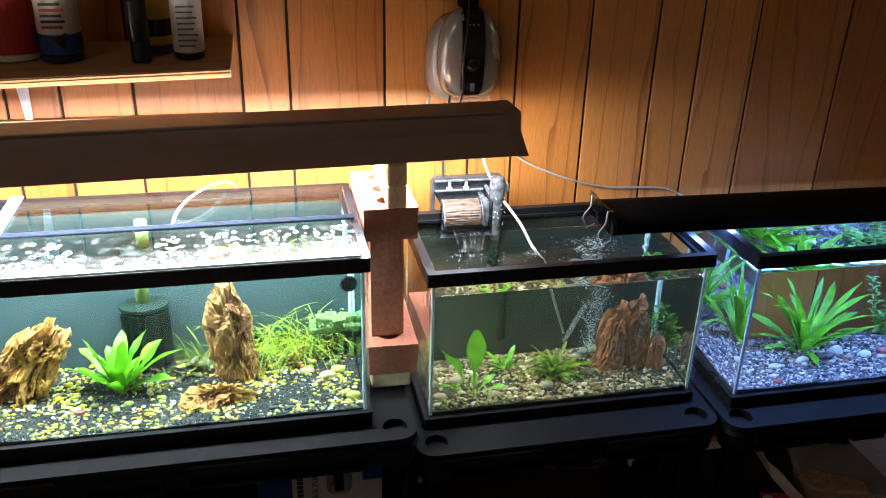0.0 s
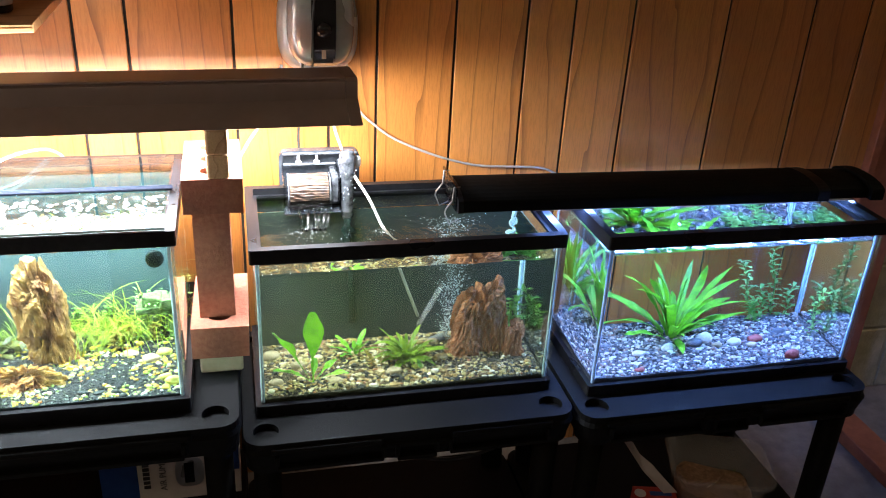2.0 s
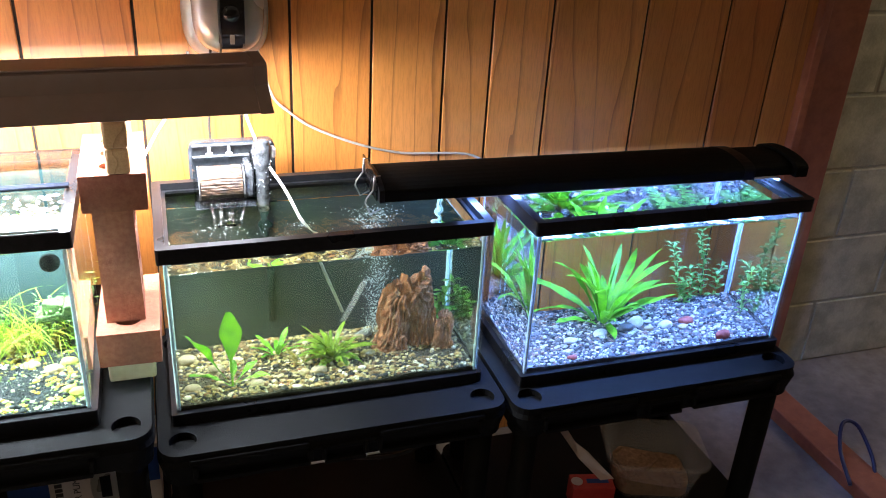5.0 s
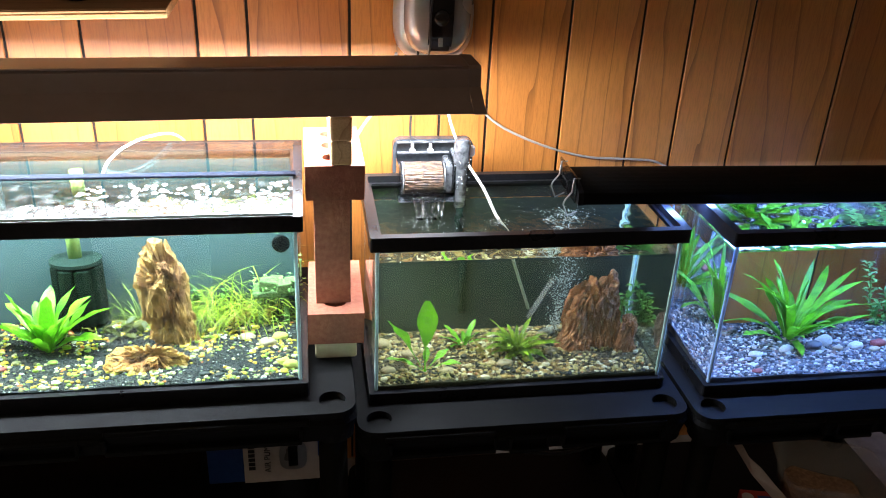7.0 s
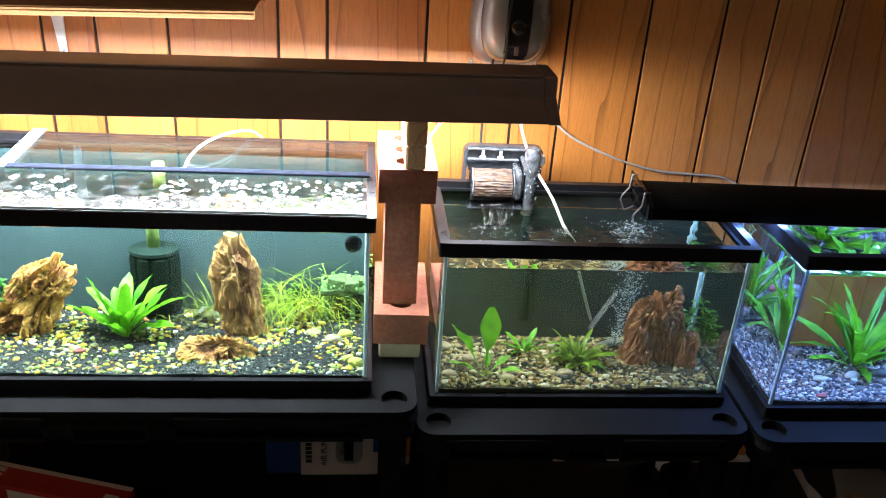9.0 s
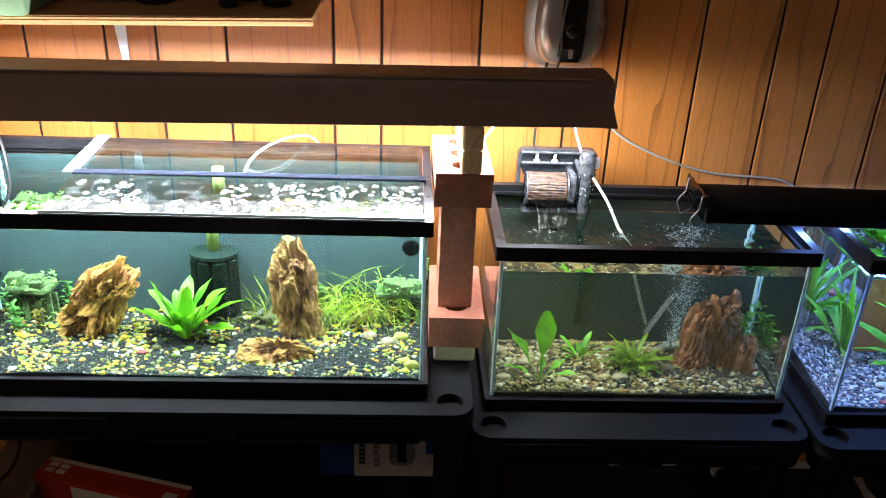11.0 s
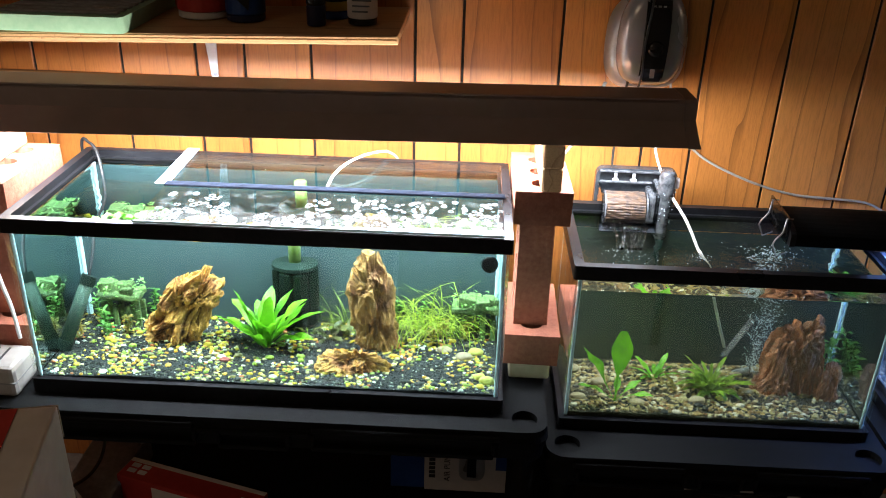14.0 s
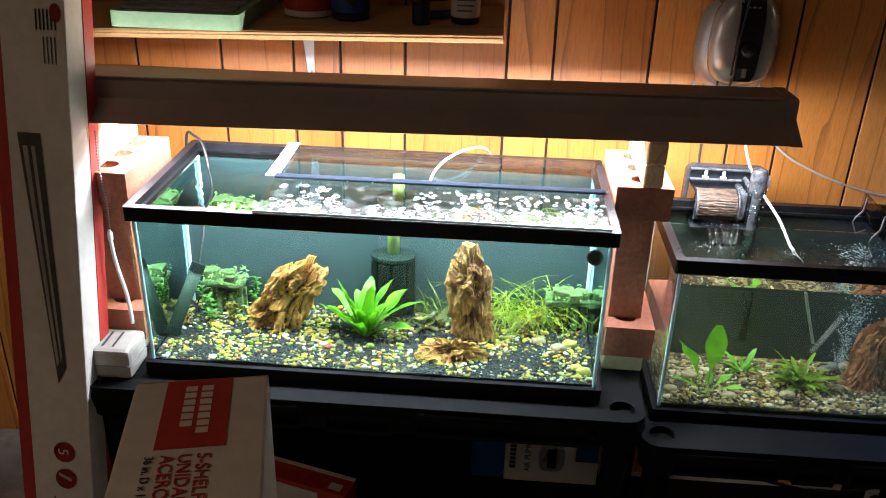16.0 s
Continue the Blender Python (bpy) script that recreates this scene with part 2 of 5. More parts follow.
def plate(outline, holes, z0, z1):
    """A flat slab with holes through it."""
    bm = bmesh.new()
    edges = []
    for loop in (outline, *holes):
        vs = [bm.verts.new((x, y, z1)) for x, y in loop]
        edges += [bm.edges.new((vs[k], vs[(k + 1) % len(vs)])) for k in range(len(vs))]
    bmesh.ops.triangle_fill(bm, edges=edges, use_beauty=True, use_dissolve=False)
    got = bmesh.ops.extrude_face_region(bm, geom=bm.faces[:])
    bmesh.ops.translate(bm, vec=(0, 0, z0 - z1), verts=[v for v in got["geom"] if isinstance(v, bmesh.types.BMVert)])
    return bm


def sweep(points, radius, sides=8, closed_ends=True, bm=None, taper=None):
    """A round rod along a smooth line of points."""
    bm = bm or bmesh.new()
    pts = [Vector(p) for p in points]
    rows = []
    for k, p in enumerate(pts):
        d = (pts[min(k + 1, len(pts) - 1)] - pts[max(k - 1, 0)]).normalized()
        a = d.cross(Vector((0.13, 0.31, 0.94))).normalized()
        b = d.cross(a)
        r = radius * (taper[k] if taper else 1)
        rows.append([bm.verts.new(p + a * r * math.cos(6.28318 * s / sides) + b * r * math.sin(6.28318 * s / sides)) for s in range(sides)])
    for r0, r1 in zip(rows, rows[1:]):
        for s in range(sides):
            bm.faces.new((r0[s], r0[(s + 1) % sides], r1[(s + 1) % sides], r1[s]))
    if closed_ends:
        bm.faces.new(rows[0][::-1])
        bm.faces.new(rows[-1])
    return bm


def curve(points, steps=8):
    """Catmull-Rom through the points."""
    p = [Vector(q) for q in points]
    p = [2 * p[0] - p[1], *p, 2 * p[-1] - p[-2]]
    out = []
    for k in range(1, len(p) - 2):
        for s in range(steps):
            u = s / steps
            out.append(0.5 * (2 * p[k] + (p[k + 1] - p[k - 1]) * u + (2 * p[k - 1] - 5 * p[k] + 4 * p[k + 1] - p[k + 2]) * u * u
                              + (3 * p[k] - p[k - 1] - 3 * p[k + 1] + p[k + 2]) * u ** 3))
    return out + [p[-2]]


def lathe(cx, cy, profile, sides=20, bm=None):
    """A turned body from (radius, z) pairs."""
    bm = bm or bmesh.new()
    rows = [[bm.verts.new((cx + r * math.cos(6.28318 * s / sides), cy + r * math.sin(6.28318 * s / sides), z)) for s in range(sides)] for r, z in profile]
    for r0, r1 in zip(rows, rows[1:]):
        for s in range(sides):
            bm.faces.new((r0[s], r0[(s + 1) % sides], r1[(s + 1) % sides], r1[s]))
    bm.faces.new(rows[0][::-1])
    bm.faces.new(rows[-1])
    return bm


def extrude_x(profile, x0, x1, bm=None):
    """A closed (y, z) outline drawn out along x."""
    bm = bm or bmesh.new()
    a = [bm.verts.new((x0, y, z)) for y, z in profile]
    b = [bm.verts.new((x1, y, z)) for y, z in profile]
    n = len(profile)
    for k in range(n):
        bm.faces.new((a[k], a[(k + 1) % n], b[(k + 1) % n], b[k]))
    bm.faces.new(a[::-1])
    bm.faces.new(b)
    return bm


# ---- the room ----
FLOOR, WALL = 0.04, 0.445
floor = solo("floor", box(-2.6, 3.4, -3.0, 0.7, FLOOR - 0.1, FLOOR), CONCRETE, "worn grey concrete basement floor", "floor", kind="structure")
ceiling = solo("ceiling", box(-2.6, 3.4, -3.0, 0.7, 2.42, 2.52), PLASTER, "plain ceiling", "ceiling", kind="structure")
for nm, b in (("wall_west", (-2.7, -2.6, -3.0, 0.7)), ("wall_south", (-2.6, 3.4, -3.1, -3.0)), ("wall_east", (3.4, 3.5, -3.0, 0.7))):
    solo(nm, box(*b, FLOOR - 0.1, 2.52), PLASTER, "plain painted wall", "wall", kind="structure")

GROOVES = (-2.6, -2.42, -2.22, -2.08, -1.95, -1.75, -1.64, -1.46, -1.29, -1.19, -1.03, -0.856, -0.709, -0.614, -0.484, -0.283, -0.192, -0.006, 0.17, 0.265, 0.42, 0.568, 0.667, 0.797, 1.012, 1.215, 1.355, 1.452)
wall_north = solo("wall_north", box(-2.6, 1.452, WALL + 0.006, WALL + 0.055, FLOOR, 2.42), GROOVE, "orange-brown wood panelled wall with dark vertical grooves", "wall", kind="structure")
for g0, g1 in zip(GROOVES, GROOVES[1:]):
    part("plank", box(g0 + 0.0026, g1 - 0.0026, WALL, WALL + 0.0058, FLOOR, 2.42, 0.0015, seg=1), PANEL, wall_north)

# block wall beyond the end of the panelling
wall_block = solo("wall_block", box(-2.6, 3.4, 0.5255, 0.7, FLOOR, 2.42), MORTAR, "cream painted concrete block wall", "wall", kind="structure")
course = 0
z = FLOOR
while z < 2.4:
    off = 0.2 * (course % 2)
    for k in range(5):
        x0 = 1.35 + off + 0.406 * k
        part("block", box(x0 + 0.004, min(x0 + 0.402, 3.39), 0.522, 0.5345, z + 0.003, min(z + 0.2, 2.41), 0.004, seg=1), BLOCK, wall_block)
    z += 0.203
    course += 1
post = solo("trim_post", box(1.455, 1.572, 0.425, 0.52, FLOOR, 2.42, 0.004), REDWOOD, "red-brown painted wooden post at the panel edge", "trim", kind="structure")
solo("trim_batten", box(1.44, 1.462, 0.418, 0.4445, FLOOR, 2.42, 0.003), REDWOOD, "narrow red-brown painted batten", "trim", kind="structure")
solo("floor_plate", box(1.49, 1.575, -2.2, 0.42, FLOOR, FLOOR + 0.038, 0.004), REDWOOD, "red-brown painted timber plate lying on the floor", "timber", kind="structure")

# ---- plastic shelf units ----
def shelf_unit(x0, x1, y0, y1, top, low, label):
    u = thing("shelf_unit", ((x0 + x1) / 2, (y0 + y1) / 2, FLOOR), label, "shelf unit", "plastic shelf units")
    holes = [ring(cx, cy, 0.021, 20) for cx in (x0 + 0.036, x1 - 0.036) for cy in (y0 + 0.036, y1 - 0.036)]
    for k, zt in enumerate((top, low)):
        deck = part("deck", plate(rounded(x0, x1, y0, y1, 0.03), holes if k == 0 else [], zt - 0.012, zt), BLACKPLASTIC, u)
        # rounded lip, apron and sockets
        bm = bmesh.new()
        o = rounded(x0, x1, y0, y1, 0.03)
        n = len(o)
        cx, cy = (x0 + x1) / 2, (y0 + y1) / 2
        rows = []
        for inset, dz in ((0.0, -0.0125), (-0.003, -0.02), (0.004, -0.055), (0.012, -0.056), (0.012, -0.0125)):
            rows.append([bm.verts.new((x + (inset if x < cx else -inset), y + (inset if y < cy else -inset), zt + dz)) for x, y in o])
        for r0, r1 in zip(rows, rows[1:]):
            for s in range(n):
                bm.faces.new((r0[s], r0[(s + 1) % n], r1[(s + 1) % n], r1[s]))
        part("apron", bm, BLACKPLASTIC, u)
        # moulded front: a lip that drops in the middle, and three shallow pockets with ledges
        w = x1 - x0
        for a, b, drop in ((0.075, 0.40, 0.0), (0.40, 0.60, 0.010), (0.60, 0.925, 0.0)):
            part("front_lip", box(x0 + a * w, x0 + b * w - 0.001, y0 - 0.006, y0 + 0.004, zt - 0.020 - drop, zt - 0.008 - drop, 0.004), BLACKPLASTIC, u)
        for a, b, zz in ((0.09, 0.40, -0.047), (0.44, 0.56, -0.050), (0.60, 0.91, -0.047)):
            part("pocket_ledge", box(x0 + a * w, x0 + b * w, y0 - 0.009, y0 + 0.006, zt + zz - 0.004, zt + zz + 0.004, 0.002), BLACKPLASTIC, u)
            for e in (a, b):
                part("pocket_end", box(x0 + e * w - 0.004, x0 + e * w + 0.004, y0 - 0.0085, y0 + 0.005, zt + zz + 0.0045, zt - 0.021, 0.002), BLACKPLASTIC, u)
    for cx in (x0 + 0.036, x1 - 0.036):
        for cy in (y0 + 0.036, y1 - 0.036):
            part("socket", lathe(cx, cy, [(0.034, top - 0.06), (0.036, top - 0.014), (0.034, top - 0.0125)], 20), BLACKPLASTIC, u)
            part("leg", lathe(cx, cy, [(0.024, FLOOR), (0.025, FLOOR + 0.01), (0.023, low + 0.03), (0.023, top - 0.06)], 16), BLACKPLASTIC, u, smooth=True)
    return u


LOW = 0.17
shelf_unit(-0.965, -0.028, -0.099, 0.385, 0.592, LOW, "wide black plastic shelf unit under the planted tank")
shelf_unit(-0.024, 0.540, -0.080, 0.275, 0.533, LOW, "black plastic shelf unit under the murky tank")
shelf_unit(0.546, 1.118, -0.103, 0.270, 0.535, LOW, "black plastic shelf unit under the blue-lit tank")

# ---- aquariums ----
def aquarium(x0, x1, y0, depth, z0, z1, water_z, wet, label, backing=None, stir=(), foot=0.026, calm=0.0005):
    y1 = y0 + depth
    a = thing("aquarium", ((x0 + x1) / 2, (y0 + y1) / 2, z0), label, "aquarium", "glass aquariums")
    g = 0.005
    i = 0.004
    part("base_glass", box(x0 + i, x1 - i, y0 + i, y1 - i, z0 + 0.006, z0 + 0.012), BLACKTRIM, a)
    for b in ((x0 + i + g, x1 - i - g, y0 + i, y0 + i + g), (x0 + i + g, x1 - i - g, y1 - i - g, y1 - i), (x0 + i, x0 + i + g, y0 + i, y1 - i), (x1 - i - g, x1 - i, y0 + i, y1 - i)):
        pane = part("pane", box(*b, z0 + 0.0125, z1 - 0.006), CLEAR, a)
        pane.visible_shadow = False
    # corner seams in the painted colour of lit glass edges
    for sx in (x0 + i + g, x1 - i - g - 0.006):
        for sy in (y0 + i + g, y1 - i - g - 0.006):
            part("silicone_seam", box(sx, sx + 0.006, sy, sy + 0.006, z0 + 0.02, z1 - 0.025, 0.002), LITEDGE if x0 < 0.5 else BLUELITEDGE, a)
    # plastic frames: the lower one low, the upper one with an inner ledge
    o = rounded(x0, x1, y0, y1, 0.004, 2)
    for nm, lo, hi, wide in (("lower_frame", z0, z0 + foot, 0.012), ("upper_frame", z1 - 0.024, z1, 0.014)):
        part(nm, plate(o, [rounded(x0 + wide, x1 - wide, y0 + wide, y1 - wide, 0.003, 2)], lo, hi), BLACKTRIM, a)
    part("ledge", plate(rounded(x0 + 0.013, x1 - 0.013, y0 + 0.013, y1 - 0.013, 0.003, 2), [rounded(x0 + 0.02, x1 - 0.02, y0 + 0.02, y1 - 0.02, 0.003, 2)], z1 - 0.016, z1 - 0.012), BLACKTRIM, a)
    if backing:
        part("backing", box(x0 + 0.0100, x1 - 0.0100, y1 - 0.0108, y1 - 0.0098, z0 + 0.015, water_z - 0.0015), backing, a, "plain backing sheet")
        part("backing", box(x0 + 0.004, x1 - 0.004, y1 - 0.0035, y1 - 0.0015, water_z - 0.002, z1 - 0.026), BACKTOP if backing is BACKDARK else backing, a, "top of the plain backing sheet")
    # the body of water: a rippled top, straight sides down to the base
    bm = bmesh.new()
    m = 0.0094
    nx, ny = 110, 60
    top = [[None] * (nx + 1) for _ in range(ny + 1)]
    for r in range(ny + 1):
        for c in range(nx + 1):
            x, y = x0 + m + (x1 - x0 - 2 * m) * c / nx, y0 + m + (y1 - y0 - 2 * m) * r / ny
            near = max((math.exp(-((x - sx) ** 2 + (y - sy) ** 2) / 0.0022) for sx, sy in stir), default=0)
            top[r][c] = bm.verts.new((x, y, water_z + (calm + 0.0022 * near) * noise.noise(Vector((x * 60, y * 60, 1))) + 0.0012 * near * noise.noise(Vector((x * 170, y * 170, 2)))))
    for r in range(ny):
        for c in range(nx):
            f = bm.faces.new((top[r][c], top[r][c + 1], top[r + 1][c + 1], top[r + 1][c]))
            f.smooth = True
    rim = top[0] + [row[-1] for row in top[1:]] + top[-1][-2::-1] + [row[0] for row in top[-2:0:-1]]
    low = [bm.verts.new((v.co.x, v.co.y, z0 + 0.013)) for v in rim]
    for k in range(len(rim)):
        bm.faces.new((rim[k - 1], rim[k], low[k], low[k - 1]))
    bm.faces.new(low)
    w = part("water", bm, wet, a, "body of water with a rippled surface")
    w.visible_shadow = False
    return a


LT = dict(x0=-0.869, x1=-0.100, y0=-0.053, depth=0.326, z0=0.592, z1=0.903)
MT = dict(x0=-0.001, x1=0.517, y0=-0.004, depth=0.267, z0=0.533, z1=0.841)
RT = dict(x0=0.574, x1=1.108, y0=-0.040, depth=0.267, z0=0.535, z1=0.849)
aquarium(**LT, water_z=0.874, wet=WATERL, label="long planted glass aquarium with black frame and teal backing", backing=BACKTEAL)
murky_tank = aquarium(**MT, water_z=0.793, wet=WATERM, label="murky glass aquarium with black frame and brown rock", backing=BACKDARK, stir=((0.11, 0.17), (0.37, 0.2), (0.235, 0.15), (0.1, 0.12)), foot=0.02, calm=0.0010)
aquarium(**RT, water_z=0.810, wet=WATERR, label="blue-lit clear glass aquarium with black frame", stir=((0.62, 0.2),), foot=0.022)

# ---- bricks that carry the shop light ----
def brick_mesh():
    bm = plate([(-0.046, -0.095), (0.046, -0.095), (0.046, 0.095), (-0.046, 0.095)], [ring(0, cy, 0.019, 12, 0.016) for cy in (-0.055, 0, 0.055)], 0, 0.057)
    for v in bm.verts:
        v.co += Vector(noise.noise_vector(v.co * 40)) * 0.0012
    return bm


first = solo("brick", brick_mesh(), BRICK, "red clay brick with three core holes", "brick", "bricks under the shop light")
first.matrix_world = pose(-0.0505, 0.17, 0.8715, 0, 0, 0.5)
copy_thing(first, pose(-0.0510, 0.140, 0.625, 0, 0, -1))
copy_thing(first, pose(-0.0835, 0.128, 0.7770, 90, 0, 90))
copy_thing(first, pose(-0.935, 0.115, 0.8715, 0, 0, -1))
copy_thing(first, pose(-0.935, 0.100, 0.625, 0, 0, 1))
copy_thing(first, pose(-0.962, 0.090, 0.7770, 90, 0, 90))
CREAM = surface("cream_wood", (0.50, 0.40, 0.25), (0.60, 0.50, 0.33), 50, 0.7, bumps=0.3)
for bx, dy in ((-0.052, 0.0), (-0.935, -0.05)):
    solo("wood_block", box(bx - 0.036, bx + 0.034, 0.05 + dy, 0.23 + dy, 0.5925, 0.6248, 0.004), CREAM, "cream coloured wood block under a brick", "wood block", "wood blocks")
for bx, dy in ((-0.039, 0.0), (-0.957, -0.055)):
    for zz in (0.9287, 0.9687):
        solo("wood_stick", box(bx - 0.017, bx + 0.016, dy + (0.074 if zz < 0.95 else 0.071), dy + 0.262, zz, zz + 0.0395, 0.004), STICK, "short sawn pine stick under the shop light", "wood stick", "pine sticks")

# ---- shop light ----
light = thing("shop_light", (-0.42, 0.17, 1.0), "long brown enamelled shop light lying on brick stacks", "shop light")
X0, X1 = -1.032, 0.187
outer = [(0.080, 1.010), (0.083, 1.0085), (0.131, 1.034), (0.209, 1.034), (0.257, 1.0085), (0.260, 1.010), (0.213, 1.038), (0.211, 1.066), (0.205, 1.070), (0.135, 1.070), (0.129, 1.066), (0.127, 1.038)]
part("housing", extrude_x(outer, X0, X1 - 0.02), BROWNMETAL, light)
part("end_cap", extrude_x([(y + (0.17 - y) * -0.01, z + (0.001 if z > 1.02 else -0.001)) for y, z in outer], X1 - 0.0195, X1), BROWNMETAL, light)
part("ridge", box(X0 + 0.01, X1 - 0.03, 0.128, 0.1345, 1.0702, 1.0735, 0.001), BROWNMETAL, light)
for ty in (0.145, 0.195):
    tube = part("tube", sweep([(X0 + 0.03, ty, 1.022), (X1 - 0.04, ty, 1.022)], 0.008, 12), TUBEGLOW, light, "glowing white fluorescent tube")
    tube.visible_shadow = False

light.matrix_world = pose(-0.426, 0.142, 0.9995, 0, 0, 2.7)

# ---- black hood light over the right tanks ----
hood = thing("hood_light_fixture", (0.75, 0.11, 0.866), "long black plastic aquarium hood light with rounded top", "aquarium light", turn=-1.0)
prof = [(0.055, 0.868), (0.055, 0.884)] + [(0.115 - 0.06 * math.cos(radians(a)), 0.884 + 0.015 * math.sin(radians(a))) for a in range(15, 180, 15)] + [(0.175, 0.884), (0.175, 0.868)]
part("housing", extrude_x(prof, 0.352, 1.043), BLACKPLASTIC, hood)
part("extension", extrude_x([(0.118 + (y - 0.115) * 0.90, 0.868 + (z - 0.868) * 0.88) for y, z in prof], 1.0435, 1.130), BLACKPLASTIC, hood)
part("seam_band", extrude_x([(0.115 + (y - 0.115) * 1.02, 0.8675 + (z - 0.868) * 1.04) for y, z in prof], 1.020, 1.0428), BLACKTRIM, hood)
strip_bm = box(0.48, 1.10, 0.058, 0.098, 0.8655, 0.8678)
led_strip = part("led_strip", strip_bm, WHITEENAMEL, hood, "white LED carrier strip")
for k in range(17):
    lx = 0.50 + 0.036 * k
    part("led", box(lx - 0.0075, lx + 0.0075, 0.071, 0.085, 0.8635, 0.8652, 0.0005, seg=1), LEDGLOW, led_strip, "glowing blue-white LED").visible_shadow = False
part("end_cap", extrude_x([(0.115 + (y - 0.115) * 1.05, 0.88 + (z - 0.88) * 1.06) for y, z in prof], 1.1305, 1.156), BLACKPLASTIC, hood)
part("end_cap", extrude_x([(0.115 + (y - 0.115) * 1.03, 0.88 + (z - 0.88) * 1.04) for y, z in prof], 0.343, 0.352), BLACKTRIM, hood)
hood.matrix_world = pose(0.75, 0.11, 0.8555, 0, 0.3, -1)

# ---- small materials ----
SAND = surface("black_sand", (0.004, 0.005, 0.005), (0.022, 0.026, 0.022), 900, 0.8, bumps=0.8, stain=0.4)
BROWNSAND = surface("brown_silt", (0.025, 0.018, 0.008), (0.09, 0.065, 0.025), 500, 0.9, bumps=0.8, stain=0.5)
GREYSAND = surface("grey_grit", (0.05, 0.05, 0.05), (0.15, 0.14, 0.14), 700, 0.85, bumps=0.8, stain=0.3)
PEBL = islands("pebbles_yellow", [(0, (0.02, 0.025, 0.02)), (0.16, (0.52, 0.40, 0.02)), (0.36, (0.52, 0.48, 0.20)), (0.48, (0.24, 0.34, 0.03)), (0.64, (0.54, 0.28, 0.02)), (0.76, (0.18, 0.16, 0.05)), (0.87, (0.72, 0.72, 0.60)), (0.95, (0.50, 0.13, 0.03))])
PEBM = islands("pebbles_brown", [(0, (0.02, 0.02, 0.018)), (0.22, (0.34, 0.21, 0.06)), (0.44, (0.46, 0.36, 0.18)), (0.6, (0.18, 0.10, 0.03)), (0.74, (0.40, 0.31, 0.11)), (0.88, (0.66, 0.58, 0.42)), (0.97, (0.34, 0.13, 0.04))])
PEBR = islands("pebbles_mixed", [(0, (0.03, 0.033, 0.04)), (0.28, (0.36, 0.34, 0.31)), (0.40, (0.16, 0.155, 0.155)), (0.60, (0.58, 0.56, 0.53)), (0.68, (0.24, 0.14, 0.10)), (0.78, (0.07, 0.075, 0.09)), (0.90, (0.55, 0.42, 0.30))])
SWORD = leafy("sword_leaf", (0.06, 0.26, 0.010), (0.21, 0.56, 0.02))
BUSHY = leafy("bushy_leaf", (0.10, 0.22, 0.012), (0.30, 0.46, 0.03))
BRIGHTSTEM = leafy("bright_stem_leaf", (0.10, 0.30, 0.06), (0.30, 0.55, 0.16))
GRASS = leafy("hair_grass", (0.12, 0.24, 0.010), (0.38, 0.48, 0.04), 90)
DARKLEAF = leafy("dark_leaf", (0.05, 0.065, 0.015), (0.13, 0.14, 0.04))
STEM = leafy("stem_leaf", (0.05, 0.19, 0.03), (0.16, 0.38, 0.08))
REDSTEM = leafy("copper_leaf", (0.16, 0.13, 0.02), (0.34, 0.26, 0.05))
MOSSY = surface("mossy_stone", (0.030, 0.085, 0.014), (0.22, 0.33, 0.10), 190, 0.85, bumps=0.9, stain=0.6)
SPONGE = surface("black_sponge", (0.002, 0.006, 0.004), (0.008, 0.016, 0.009), 500, 0.98, bumps=0.9, spec=0.05)
GREENTUBE = surface("algae_tube", (0.25, 0.38, 0.08), (0.40, 0.52, 0.16), 90, 0.4)
ALGAEBLACK = surface("algae_black", (0.005, 0.013, 0.009), (0.012, 0.026, 0.018), 160, 0.65, bumps=0.4, spec=0.15)
SILVER = surface("silver_plastic", (0.42, 0.41, 0.40), (0.48, 0.47, 0.46), 40, 0.28, 0.55, bumps=0.02, stain=0.1)
GLOSSBLACK = surface("gloss_black", (0.006, 0.006, 0.007), (0.010, 0.010, 0.011), 40, 0.16, bumps=0.0, stain=0.1)
GREYPLASTIC = surface("smoked_plastic", (0.02, 0.023, 0.027), (0.05, 0.055, 0.06), 60, 0.18, bumps=0.25, stain=0.4)
WETPLASTIC = surface("wet_clear_plastic", (0.02, 0.022, 0.024), (0.24, 0.25, 0.26), 70, 0.12, bumps=1.0, stain=0.6)
MEDIA = surface("filter_media", (0.010, 0.005, 0.002), (0.10, 0.052, 0.024), 90, 0.6, bumps=0.8)
SPLASH = water("splash", (0.97, 0.98, 0.98))
SMOKED = glass("smoked_clear", (0.55, 0.57, 0.58), 1.0, 0.25)
AIRLINE = surface("airline", (0.50, 0.46, 0.41), (0.60, 0.56, 0.50), 60, 0.3, bumps=0.02)
WHITEPLASTIC = surface("white_plastic", (0.70, 0.70, 0.68), (0.78, 0.78, 0.76), 60, 0.4, bumps=0.03, stain=0.1)
WIRE = surface("steel_wire", (0.30, 0.30, 0.31), (0.38, 0.38, 0.40), 90, 0.3, 0.9, bumps=0.02)
CORD = surface("black_cord", (0.01, 0.01, 0.01), (0.02, 0.02, 0.02), 90, 0.5, bumps=0.02)
CARTON = surface("white_card", (0.62, 0.56, 0.50), (0.70, 0.64, 0.58), 60, 0.75, bumps=0.08, stain=0.12)
REDINK = surface("red_print", (0.40, 0.025, 0.018), (0.48, 0.035, 0.025), 70, 0.55, bumps=0.03, stain=0.15)
DARKINK = surface("dark_print", (0.02, 0.02, 0.02), (0.04, 0.035, 0.035), 70, 0.6, bumps=0.0)
BLUEINK = surface("blue_print", (0.01, 0.05, 0.22), (0.015, 0.07, 0.28), 70, 0.5, bumps=0.02)
